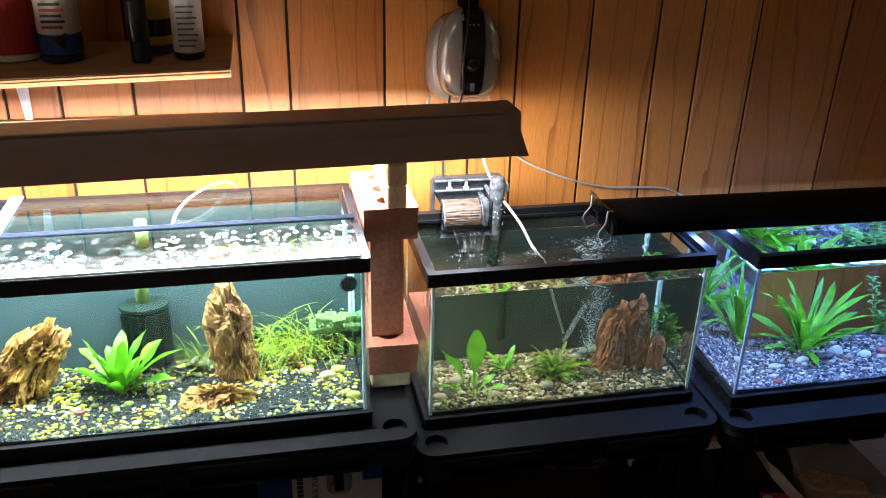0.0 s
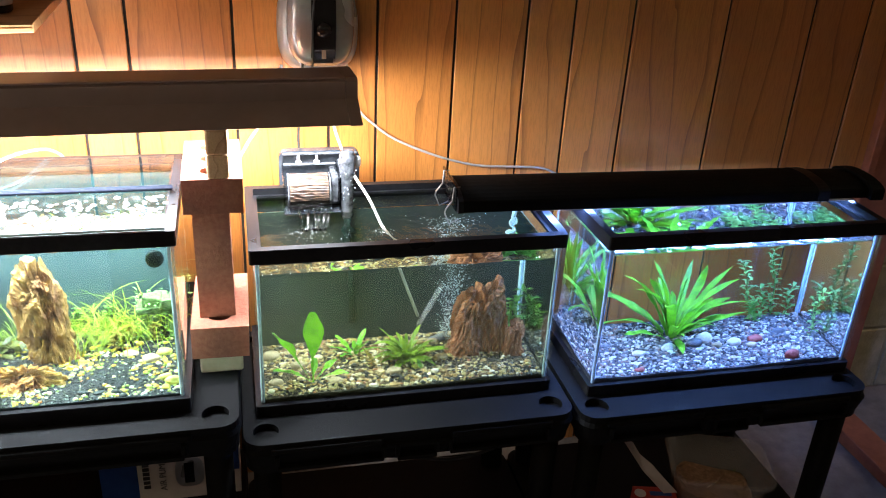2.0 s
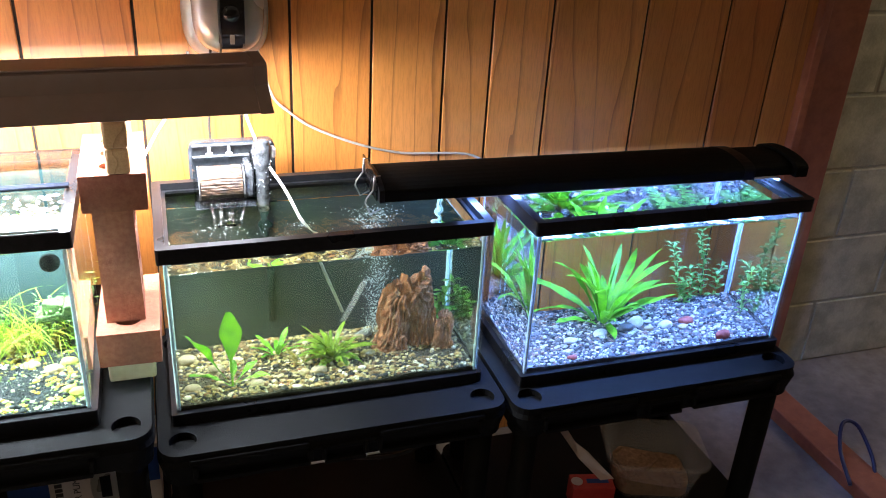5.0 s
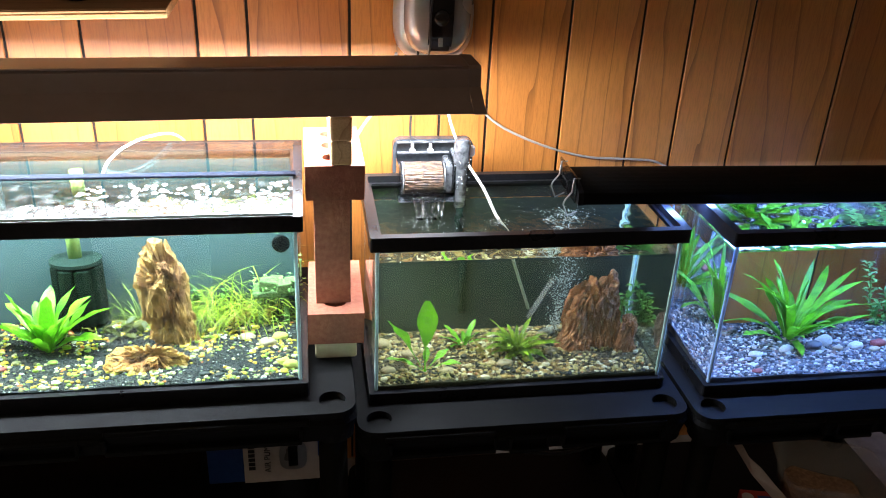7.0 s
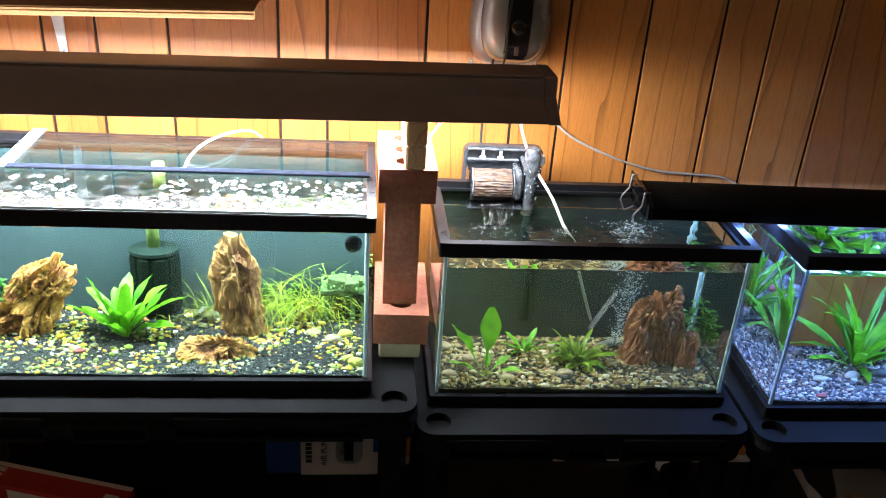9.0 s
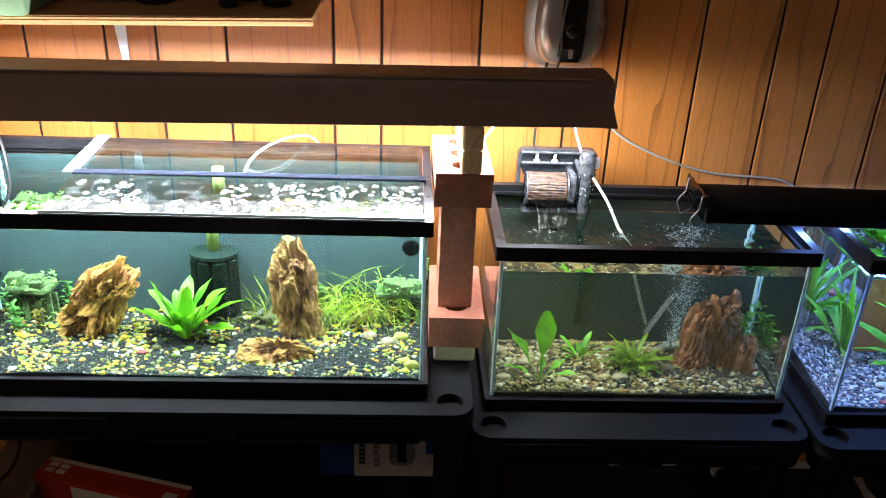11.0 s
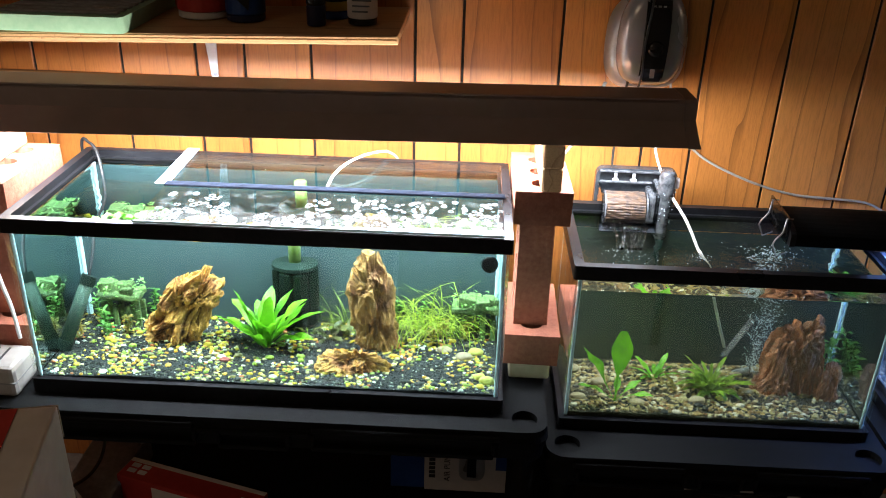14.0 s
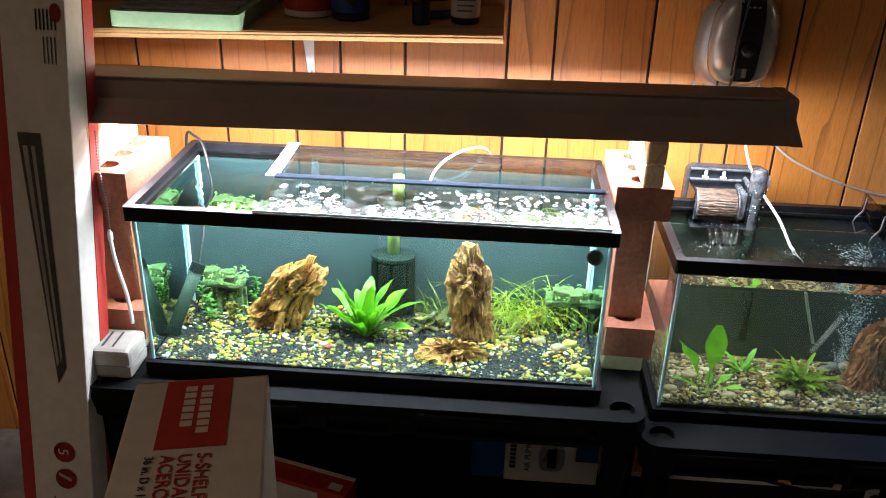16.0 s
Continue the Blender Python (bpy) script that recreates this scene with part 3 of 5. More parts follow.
NAVY = surface("navy_plastic", (0.008, 0.012, 0.05), (0.012, 0.018, 0.07), 60, 0.3, bumps=0.02)
MINT = surface("mint_foam", (0.24, 0.42, 0.28), (0.30, 0.48, 0.33), 90, 0.75, bumps=0.2, stain=0.15)
LABELW = surface("paper_label", (0.60, 0.56, 0.54), (0.68, 0.64, 0.62), 60, 0.6, bumps=0.02, stain=0.12)
YELLOW = surface("yellow_paint", (0.55, 0.36, 0.04), (0.60, 0.42, 0.06), 60, 0.4, bumps=0.02)


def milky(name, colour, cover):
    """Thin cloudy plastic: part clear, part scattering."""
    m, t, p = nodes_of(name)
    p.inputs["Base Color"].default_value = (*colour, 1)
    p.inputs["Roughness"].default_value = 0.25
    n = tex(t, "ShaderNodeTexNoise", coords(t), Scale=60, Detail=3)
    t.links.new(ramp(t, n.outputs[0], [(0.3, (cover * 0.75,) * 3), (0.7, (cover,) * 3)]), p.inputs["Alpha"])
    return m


TUBCLEAR = milky("milky_plastic", (0.82, 0.80, 0.76), 0.14)
BUBBLE = surface("bubble_film", (0.45, 0.52, 0.54), (0.66, 0.72, 0.74), 120, 0.1, bumps=0.05, stain=0.05)
CRUMB = surface("dry_flakes", (0.14, 0.07, 0.03), (0.34, 0.20, 0.10), 120, 0.9, bumps=0.9)
DROPLET = surface("foam_white", (0.80, 0.82, 0.82), (0.88, 0.90, 0.90), 120, 0.15, bumps=0.05, stain=0.05)
GREYCLOTH = surface("grey_slab", (0.20, 0.20, 0.20), (0.30, 0.30, 0.295), 90, 0.9, bumps=0.5, stain=0.3)


def dragon_stone(name, ochre, deep):
    m, t, p = nodes_of(name)
    v = coords(t)
    fine = tex(t, "ShaderNodeTexNoise", v, Scale=130, Detail=7, Roughness=0.65)
    slow = tex(t, "ShaderNodeTexNoise", v, Scale=28, Detail=4)
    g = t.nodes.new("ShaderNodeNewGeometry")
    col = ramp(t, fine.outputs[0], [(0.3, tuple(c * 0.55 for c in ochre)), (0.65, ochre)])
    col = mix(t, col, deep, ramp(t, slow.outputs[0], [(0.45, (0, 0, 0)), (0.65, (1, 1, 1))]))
    # shade put into the colour: creases darkened, crests lightened by pointiness
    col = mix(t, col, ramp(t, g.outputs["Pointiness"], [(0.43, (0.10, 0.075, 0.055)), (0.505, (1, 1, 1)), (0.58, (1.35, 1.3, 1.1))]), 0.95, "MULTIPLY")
    t.links.new(col, p.inputs["Base Color"])
    p.inputs["Roughness"].default_value = 0.85
    bump(t, fine.outputs[0], p, 0.9, 0.005)
    return m


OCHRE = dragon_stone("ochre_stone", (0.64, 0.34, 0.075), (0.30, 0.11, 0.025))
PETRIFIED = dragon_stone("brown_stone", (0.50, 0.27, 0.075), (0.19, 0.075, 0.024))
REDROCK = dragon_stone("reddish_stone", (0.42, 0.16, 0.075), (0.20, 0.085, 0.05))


# ---- builders for tank contents ----
BALL = bmesh.new()
bmesh.ops.create_icosphere(BALL, subdivisions=2, radius=1)
BALLV = np.array([v.co[:] for v in BALL.verts])
BALLF = np.array([[v.index for v in f.verts] for f in BALL.faces])
BALL.free()
TINY = bmesh.new()
bmesh.ops.create_icosphere(TINY, subdivisions=1, radius=1)
TINYV = np.array([v.co[:] for v in TINY.verts])
TINYF = np.array([[v.index for v in f.verts] for f in TINY.faces])
TINY.free()
GRAINS = islands("dark_grains", [(0, (0.008, 0.010, 0.009)), (0.55, (0.03, 0.036, 0.03)), (0.78, (0.09, 0.10, 0.06)), (0.9, (0.30, 0.30, 0.18)), (0.96, (0.55, 0.55, 0.48))])
SILT = islands("brown_grains", [(0, (0.01, 0.008, 0.005)), (0.5, (0.05, 0.035, 0.015)), (0.75, (0.15, 0.10, 0.04)), (0.9, (0.34, 0.28, 0.16)), (0.96, (0.5, 0.45, 0.34))])


def heap(name, tank, z_front, z_back, count, size, sand, pebbles, label, seed, clump, fine=0, grains=None):
    """A bed of sand with loose pebbles: one heap that nobody could count."""
    rng = np.random.default_rng(seed)
    x0, x1, y0, y1 = tank["x0"] + 0.0105, tank["x1"] - 0.0105, tank["y0"] + 0.0105, tank["y0"] + tank["depth"] - 0.0105

    def level(x, y):
        f = (y - y0) / (y1 - y0)
        return z_front + (z_back - z_front) * f + 0.004 * noise.noise(Vector((x * 14, y * 14, seed)))

    nx, ny = 90, 36
    V = [(x0 + (x1 - x0) * c / nx, y0 + (y1 - y0) * r / ny) for r in range(ny + 1) for c in range(nx + 1)]
    verts = [(x, y, level(x, y)) for x, y in V]
    faces = [(r * (nx + 1) + c, r * (nx + 1) + c + 1, (r + 1) * (nx + 1) + c + 1, (r + 1) * (nx + 1) + c) for r in range(ny) for c in range(nx)]
    edge = [c for c in range(nx + 1)] + [r * (nx + 1) + nx for r in range(1, ny + 1)] + [ny * (nx + 1) + c for c in range(nx - 1, -1, -1)] + [r * (nx + 1) for r in range(ny - 1, 0, -1)]
    n0 = len(verts)
    verts += [(verts[e][0], verts[e][1], tank["z0"] + 0.0135) for e in edge]
    faces += [(edge[k - 1], edge[k], n0 + k, n0 + (k - 1) % len(edge)) for k in range(len(edge))]
    sand_faces = len(faces)
    allv, allf, base = [np.array(verts)], [], len(verts)
    made = 0
    while made < count:
        x, y = rng.uniform(x0 + 0.004, x1 - 0.004), rng.uniform(y0 + 0.003, y1 - 0.004)
        if rng.random() > np.clip(0.5 + clump * noise.noise(Vector((x * 16, y * 16, seed + 5))) * 1.6, 0.06, 1):
            continue
        s = size * rng.uniform(0.55, 1.35) * (1.0 if rng.random() < 0.93 else 1.7)
        a = rng.uniform(0, 6.28)
        m = np.array([[math.cos(a), -math.sin(a), 0], [math.sin(a), math.cos(a), 0], [0, 0, 1]])
        d = np.array([s * rng.uniform(0.8, 1.25), s * rng.uniform(0.65, 1.0), s * rng.uniform(0.45, 0.7)])
        lump = 1 + 0.12 * np.sin(BALLV @ rng.uniform(-3, 3, 3) + rng.uniform(0, 6))
        allv.append((BALLV * lump[:, None] * d) @ m.T + (x, y, level(x, y) + s * rng.uniform(0.0, 0.4)))
        allf.append(BALLF + base)
        base += len(BALLV)
        made += 1
    big_faces = sand_faces + sum(len(f) for f in allf)
    for _ in range(fine):
        x, y = rng.uniform(x0 + 0.002, x1 - 0.002), y0 + 0.001 + (y1 - y0 - 0.004) * rng.random() ** 1.25
        s = rng.uniform(0.0010, 0.0021)
        allv.append(TINYV * (s, s * rng.uniform(0.7, 1), s * 0.8) + (x, y, level(x, y) + s * 0.3))
        allf.append(TINYF + base)
        base += len(TINYV)
    data = bpy.data.meshes.new(name)
    data.from_pydata(np.concatenate(allv).tolist(), [], faces + np.concatenate(allf).tolist())
    data.materials.append(sand)
    data.materials.append(pebbles)
    idx = np.ones(len(data.polygons), dtype=np.int32)
    idx[:sand_faces] = 0
    if grains:
        data.materials.append(grains)
        idx[big_faces:] = 2
    data.polygons.foreach_set("material_index", idx)
    data.polygons.foreach_set("use_smooth", np.ones(len(data.polygons), dtype=bool))
    data.update()
    return tagged(new(name, data), label, "gravel", kind="stuff")


def rock(name, at, width, depth, height, lean, material, label, seed, rough=0.3, up=2.2, top=0.35, cat="rock", detail=6):
    """A weathered stone: a tapered lump with a broken crest, cut by crooked furrows and pits."""
    bm = bmesh.new()
    bmesh.ops.create_icosphere(bm, subdivisions=detail, radius=1)
    off = Vector((seed * 1.7, seed * 2.9, seed))
    for v in bm.verts:
        d = v.co.normalized()
        f = (d.z + 1) / 2
        taper = 1 - (1 - top) * f ** 1.5
        p = Vector((math.copysign(abs(d.x) ** 0.7, d.x) * width / 2 * taper, math.copysign(abs(d.y) ** 0.7, d.y) * depth / 2 * taper, (math.copysign(abs(d.z) ** 0.55, d.z) + 0.9) / 1.9 * height))
        q = Vector((p.x * 26, p.y * 26, p.z * 26 / up)) + off
        q += 0.45 * Vector(noise.noise_vector(q * 0.8))
        big = noise.noise(q * 0.8)
        ridge = 0.45 - abs(noise.noise(q * 1.7)) * 2.0
        crag = 0.35 - abs(noise.noise(q * 4.2 + Vector((3, 7, 5)))) * 1.6
        cell = noise.voronoi(Vector((q.x, q.y, q.z * 0.8)) * 1.35)[0][0]
        pit = -max(0.42 - cell, 0) * 1.5 if noise.noise(q * 0.9 + Vector((2, 2, 2))) > -0.15 else 0.0
        shard = noise.voronoi(Vector((q.x, q.y, q.z * 0.7)) * 1.9)[1][0]
        block = noise.noise(Vector(shard) * 3.7 + off)
        small = noise.noise(q * 9) * 0.22 + (0.3 - abs(noise.noise(q * 16))) * 0.30
        k = rough * 0.5 * width * (0.55 * big + 1.0 * block + 0.28 * ridge + 0.32 * crag + 1.1 * pit + 0.5 * small)
        n = Vector((d.x, d.y, d.z * 0.5)).normalized()
        p += n * k
        p.z += height * 0.22 * max(f - 0.5, 0) * block * 2
        p.x += lean * (p.z / height)
        v.co = p + Vector(at)
    return solo(name, bm, material, label, cat)


def leaf(bm, root, out, length, width, rise, droop, twist=0.0, seg=9, stalk=0.0):
    """A blade that rises from root and bends over; out is its bearing in degrees."""
    a = radians(out)
    d = Vector((math.cos(a), math.sin(a), 0))
    side = Vector((-math.sin(a), math.cos(a), 0))
    p = Vector(root)
    ang = radians(rise)
    rows = []
    for k in range(seg + 1):
        f = k / seg
        w = width * (0.16 + 0.84 * math.sin(math.pi * min(f, 1) ** 1.2) ** 0.55) * (1 if f < 0.97 else 0.3)
        if stalk:
            h = max(f - stalk, 0) / (1 - stalk)
            w = width * max(0.10, math.sin(math.pi * min(h * 0.94 + 0.02, 1)) ** 0.6 if h else 0)
        s = (side * math.cos(radians(twist * f)) + Vector((0, 0, 1)) * math.sin(radians(twist * f))).normalized()
        up = Vector((0, 0, 1)) * math.cos(ang) - d * math.sin(ang)
        wave = 0.12 * w * math.sin(f * 15)
        rows.append([bm.verts.new(p - s * w / 2 + up * (w * 0.16 + wave)), bm.verts.new(p), bm.verts.new(p + s * w / 2 + up * (w * 0.16 - wave))])
        step = length / seg
        p = p + (d * math.cos(ang) + Vector((0, 0, 1)) * math.sin(ang)) * step
        ang -= radians(droop) / seg
    for r0, r1 in zip(rows, rows[1:]):
        for c in (0, 1):
            bm.faces.new((r0[c], r0[c + 1], r1[c + 1], r1[c]))


def rosette(name, at, leaves, material, label, seed, length, width, rise=(25, 85), droop=(20, 80), cat="aquatic plant"):
    """A plant of broad blades from one crown; each blade is a part."""
    rng = random.Random(seed)
    u = thing(name, at, label, cat)
    for k in range(leaves):
        bm = bmesh.new()
        out = 360 * k / leaves + rng.uniform(-16, 16)
        r = rng.uniform(*rise)
        leaf(bm, (at[0] + 0.004 * math.cos(radians(out)), at[1] + 0.004 * math.sin(radians(out)), at[2]), out, rng.uniform(*length), rng.uniform(*width), r, rng.uniform(*droop), rng.uniform(-25, 25))
        part("leaf", bm, material, u, smooth=True)
    return u


def stem_plant(name, foot, tip, pairs, size, material, label, seed, sway=0.006):
    """A thin stem with whorls of small leaves."""
    rng = random.Random(seed)
    u = thing(name, foot, label, "aquatic plant")
    a, b = Vector(foot), Vector(tip)
    pts = [a.lerp(b, k / 10) + Vector((sway * math.sin(k * 0.9 + seed), sway * 0.5 * math.cos(k), 0)) for k in range(11)]
    part("stem", sweep(pts, 0.0011, 6), material, u, smooth=True)
    bm = bmesh.new()
    for k in range(pairs):
        f = (k + 1) / pairs
        p = pts[0].lerp(pts[-1], f)
        i = min(int(f * 10), 9)
        p = pts[i].lerp(pts[i + 1], f * 10 - i)
        spin = 60 * (k % 2) + rng.uniform(-20, 20)
        for q in range(3):
            leaf(bm, p, spin + 120 * q, size * rng.uniform(0.7, 1.15), size * 0.42, rng.uniform(5, 40), 30, seg=4)
    part("foliage", bm, material, u, smooth=True)
    return u


def tuft(name, at, count, spread, length, material, label, seed, width=0.0008):
    """A clump of hair-thin blades that nobody could count."""
    rng = random.Random(seed)
    bm = bmesh.new()
    for _ in range(count):
        x, y = at[0] + rng.gauss(0, spread[0]), at[1] + rng.gauss(0, spread[1])
        leaf(bm, (x, min(y, at[1] + 0.035), at[2]), rng.uniform(0, 360), rng.uniform(*length), width * rng.uniform(0.8, 1.6), rng.uniform(55, 95), rng.uniform(60, 215), seg=12)
    return solo(name, bm, material, label, "aquatic plant", kind="stuff", smooth=True)


def stones(rows, group):
    """Single smooth stones: place, radius, squash, colour."""
    for k, (x, y, z, r, sq, col) in enumerate(rows):
        bm = bmesh.new()
        bmesh.ops.create_icosphere(bm, subdivisions=3, radius=1)
        for v in bm.verts:
            n = 1 + 0.16 * noise.noise(v.co * 1.3 + Vector((k * 3.1, 0, 0))) + 0.04 * noise.noise(v.co * 4)
            v.co = Vector((v.co.x * r * 1.15 * n, v.co.y * r * 0.9 * n, v.co.z * r * sq * n)) + Vector((x, y, z + r * sq * 0.6))
        words = {"RED": "dark red smooth stone on the gravel", "WHITE": "pale smooth stone on the gravel", "DARK": "slate grey smooth stone on the gravel", "TAN": "tan smooth stone on the gravel", "YEL": "yellow-green smooth stone on the gravel"}[col]
        solo("stone", bm, STONE[col], words, "stone", group, smooth=True)


STONE = {
    "RED": surface("red_stone", (0.24, 0.04, 0.03), (0.36, 0.08, 0.06), 90, 0.6, bumps=0.4),
    "WHITE": surface("pale_stone", (0.50, 0.46, 0.38), (0.66, 0.62, 0.52), 90, 0.55, bumps=0.3),
    "DARK": surface("slate_stone", (0.09, 0.10, 0.12), (0.16, 0.17, 0.19), 90, 0.6, bumps=0.3),
    "TAN": surface("tan_stone", (0.34, 0.26, 0.15), (0.46, 0.36, 0.22), 90, 0.6, bumps=0.3),
    "YEL": surface("yellow_stone", (0.46, 0.42, 0.07), (0.62, 0.58, 0.12), 90, 0.6, bumps=0.3),
}

# ---- planted tank ----
heap("gravel_bed", LT, 0.622, 0.616, 2300, 0.0037, SAND, PEBL, "black sand strewn with yellow and white pebbles", 3, 1.0, 9000, GRAINS)
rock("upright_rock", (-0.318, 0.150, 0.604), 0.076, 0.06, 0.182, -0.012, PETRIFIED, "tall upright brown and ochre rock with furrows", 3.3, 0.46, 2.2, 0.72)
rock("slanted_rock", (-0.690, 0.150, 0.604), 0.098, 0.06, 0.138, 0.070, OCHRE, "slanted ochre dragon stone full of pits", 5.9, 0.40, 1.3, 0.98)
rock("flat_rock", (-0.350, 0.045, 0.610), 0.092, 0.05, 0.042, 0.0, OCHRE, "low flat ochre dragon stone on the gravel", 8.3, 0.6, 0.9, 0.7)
rosette("sword_plant", (-0.512, 0.125, 0.618), 23, SWORD, "bright green broad-leaved sword plant", 5, (0.075, 0.135), (0.019, 0.026), (34, 82), (0, 50))
for k, (px, py, n) in enumerate(((-0.410, 0.185, 9), (-0.45, 0.20, 7), (-0.375, 0.20, 9), (-0.255, 0.19, 8))):
    rosette("dark_plant", (px, py, 0.615), n, DARKLEAF, "small dark olive crypt plant", 20 + k, (0.03, 0.055), (0.008, 0.013), (15, 60), (20, 70))
tuft("hair_grass", (-0.235, 0.225, 0.612), 300, (0.050, 0.020), (0.05, 0.19), GRASS, "wispy yellow-green hair grass clump", 7, 0.0010)
tuft("hair_grass", (-0.40, 0.235, 0.612), 40, (0.03, 0.012), (0.05, 0.13), GRASS, "sparse yellow-green hair grass", 8)
for k, (f, tp, n) in enumerate((((-0.815, 0.20, 0.612), (-0.822, 0.19, 0.675), 10), ((-0.800, 0.175, 0.612), (-0.806, 0.17, 0.660), 8), ((-0.735, 0.25, 0.612), (-0.733, 0.25, 0.676), 9), ((-0.79, 0.15, 0.612), (-0.80, 0.15, 0.64), 5))):
    stem_plant("stem_plant", f, tp, n, 0.015, STEM, "thin green stem plant with needle whorls", 30 + k, 0.002)
for k, (f, n) in enumerate((((-0.765, 0.165), 7), ((-0.84, 0.13), 6), ((-0.205, 0.205), 8), ((-0.165, 0.20), 7), ((-0.225, 0.165), 6))):
    stem_plant("copper_plant", (*f, 0.614), (f[0] + 0.004, f[1], 0.652), n, 0.014, REDSTEM, "small copper-green stem plant", 40 + k, 0.002)
for k, (px, py) in enumerate(((-0.25, 0.255), (-0.30, 0.26), (-0.345, 0.255))):
    stem_plant("stem_plant", (px, py, 0.612), (px + 0.01, py, 0.665), 7, 0.013, STEM, "thin green stem plant with needle whorls", 50 + k, 0.003)


def temple(at, w, label, seed):
    """A mossy ruin: a slab roof with tumbled stones on four uneven posts."""
    rng = random.Random(seed)
    u = thing("ruin_ornament", at, label, "aquarium ornament", "mossy ruins")
    x, y, z = at
    for sx in (-0.4, -0.12, 0.18, 0.42):
        for sy in (-0.018, 0.018):
            h = rng.uniform(0.045, 0.06)
            bm = box(x + sx * w - 0.0045, x + sx * w + 0.0045, y + sy - 0.0045, y + sy + 0.0045, z, z + h, 0.0015)
            part("post", bm, MOSSY, u)
    bm = box(x - w * 0.52, x + w * 0.52, y - 0.028, y + 0.028, z + 0.058, z + 0.070, 0.003)
    bmesh.ops.subdivide_edges(bm, edges=bm.edges[:], cuts=4, use_grid_fill=True)
    for v in bm.verts:
        v.co += Vector(noise.noise_vector(v.co * 60)) * 0.004
    part("roof_slab", bm, MOSSY, u, "mossy green slab")
    for k in range(7):
        cx, cy, s = x + rng.uniform(-0.4, 0.4) * w, y + rng.uniform(-0.02, 0.02), rng.uniform(0.007, 0.014)
        bm = box(cx - s, cx + s, cy - s, cy + s, z + 0.066, z + 0.066 + s * 1.6, 0.002)
        for v in bm.verts:
            v.co += Vector(noise.noise_vector(v.co * 50)) * 0.004
        part("rubble", bm, MOSSY, u)
    bm = bmesh.new()
    for k in range(190):
        leaf(bm, (x + rng.uniform(-0.55, 0.55) * w, y + rng.uniform(-0.032, 0.032), z + rng.choice((rng.uniform(0.064, 0.086), rng.uniform(0.064, 0.086), rng.uniform(0.01, 0.06)))), rng.uniform(0, 360), rng.uniform(0.005, 0.013), 0.0035, rng.uniform(0, 60), 60, seg=3)
    part("moss", bm, BRIGHTSTEM, u, "bright green moss")


temple((-0.148, 0.225, 0.612), 0.078, "small mossy stone ruin ornament beside the grass", 3)
temple((-0.785, 0.225, 0.612), 0.074, "small mossy stone ruin ornament beside stem plants", 9)

# sponge filter with its lift tube
sp = thing("sponge_filter", (-0.470, 0.228, 0.612), "black ribbed sponge filter with a green lift tube", "sponge filter")
bm = bmesh.new()
for k in range(8):
    a = 6.28318 * (k + 0.5) / 8
    lathe(-0.470 + 0.026 * math.cos(a), 0.226 + 0.026 * math.sin(a), [(0.010, 0.63), (0.0155, 0.634), (0.0160, 0.69), (0.0155, 0.735), (0.010, 0.740)], 10, bm)
lathe(-0.470, 0.226, [(0.030, 0.628), (0.030, 0.742)], 16, bm)
part("sponge", bm, SPONGE, sp)
part("base", lathe(-0.470, 0.228, [(0.042, 0.612), (0.044, 0.616), (0.040, 0.626), (0.02, 0.628)], 24), ALGAEBLACK, sp)
part("cap", lathe(-0.470, 0.228, [(0.041, 0.741), (0.041, 0.747), (0.012, 0.750)], 24), ALGAEBLACK, sp)
part("lift_tube", lathe(-0.470, 0.228, [(0.011, 0.750), (0.011, 0.862), (0.008, 0.862)], 14), GREENTUBE, sp, "algae-green lift tube", smooth=True)

# heater lying on the glass, with its cord
ht = thing("heater", (-0.845, 0.09, 0.62), "dark green algae-covered aquarium heater leaning in the corner", "aquarium heater")
part("body", sweep([(-0.850, 0.075, 0.628), (-0.828, 0.10, 0.685), (-0.806, 0.125, 0.742)], 0.0115, 20), surface("algae_coat", (0.008, 0.028, 0.016), (0.04, 0.085, 0.05), 160, 0.75, bumps=0.8), ht, smooth=True)
for f in (0.0, 0.96):
    p = Vector((-0.850, 0.075, 0.628)).lerp(Vector((-0.806, 0.125, 0.742)), f)
    part("cap", sweep([p - Vector((0.003, 0.003, 0.008)), p + Vector((0.003, 0.003, 0.008))], 0.0128, 20), ALGAEBLACK, ht)
part("cord", sweep(curve([(-0.806, 0.125, 0.742), (-0.80, 0.16, 0.80), (-0.815, 0.20, 0.86), (-0.835, 0.235, 0.905), (-0.86, 0.262, 0.915), (-0.885, 0.285, 0.90), (-0.893, 0.296, 0.75)]), 0.0028, 8), CORD, ht, "black power cord", smooth=True)

# magnet cleaner, floating leaves, yellow stones
bm = lathe(-0.133, -0.0265, [(0.003, -0.006), (0.012, -0.004), (0.0135, 0.004), (0.006, 0.009)], 20)
bmesh.ops.rotate(bm, cent=(-0.133, -0.0265, 0), matrix=Matrix.Rotation(radians(-90), 3, "X"), verts=bm.verts)
bmesh.ops.translate(bm, vec=(0, -0.006, 0.852), verts=bm.verts)
solo("suction_cup", bm, GLOSSBLACK, "round black suction cup stuck inside the glass", "suction cup", smooth=True)
rng = random.Random(77)
fl = thing("floating_plant", (-0.73, 0.03, 0.876), "green floating plant on the water", "floating plant")
for k in range(9):
    bm = bmesh.new()
    cx, cy = -0.722 + rng.gauss(0, 0.014), 0.012 + rng.gauss(0, 0.010)
    leaf(bm, (cx, cy, 0.8765), rng.uniform(0, 360), rng.uniform(0.018, 0.03), rng.uniform(0.012, 0.018), rng.uniform(5, 40), 60, seg=6)
    part("leaf", bm, SWORD, fl, smooth=True)
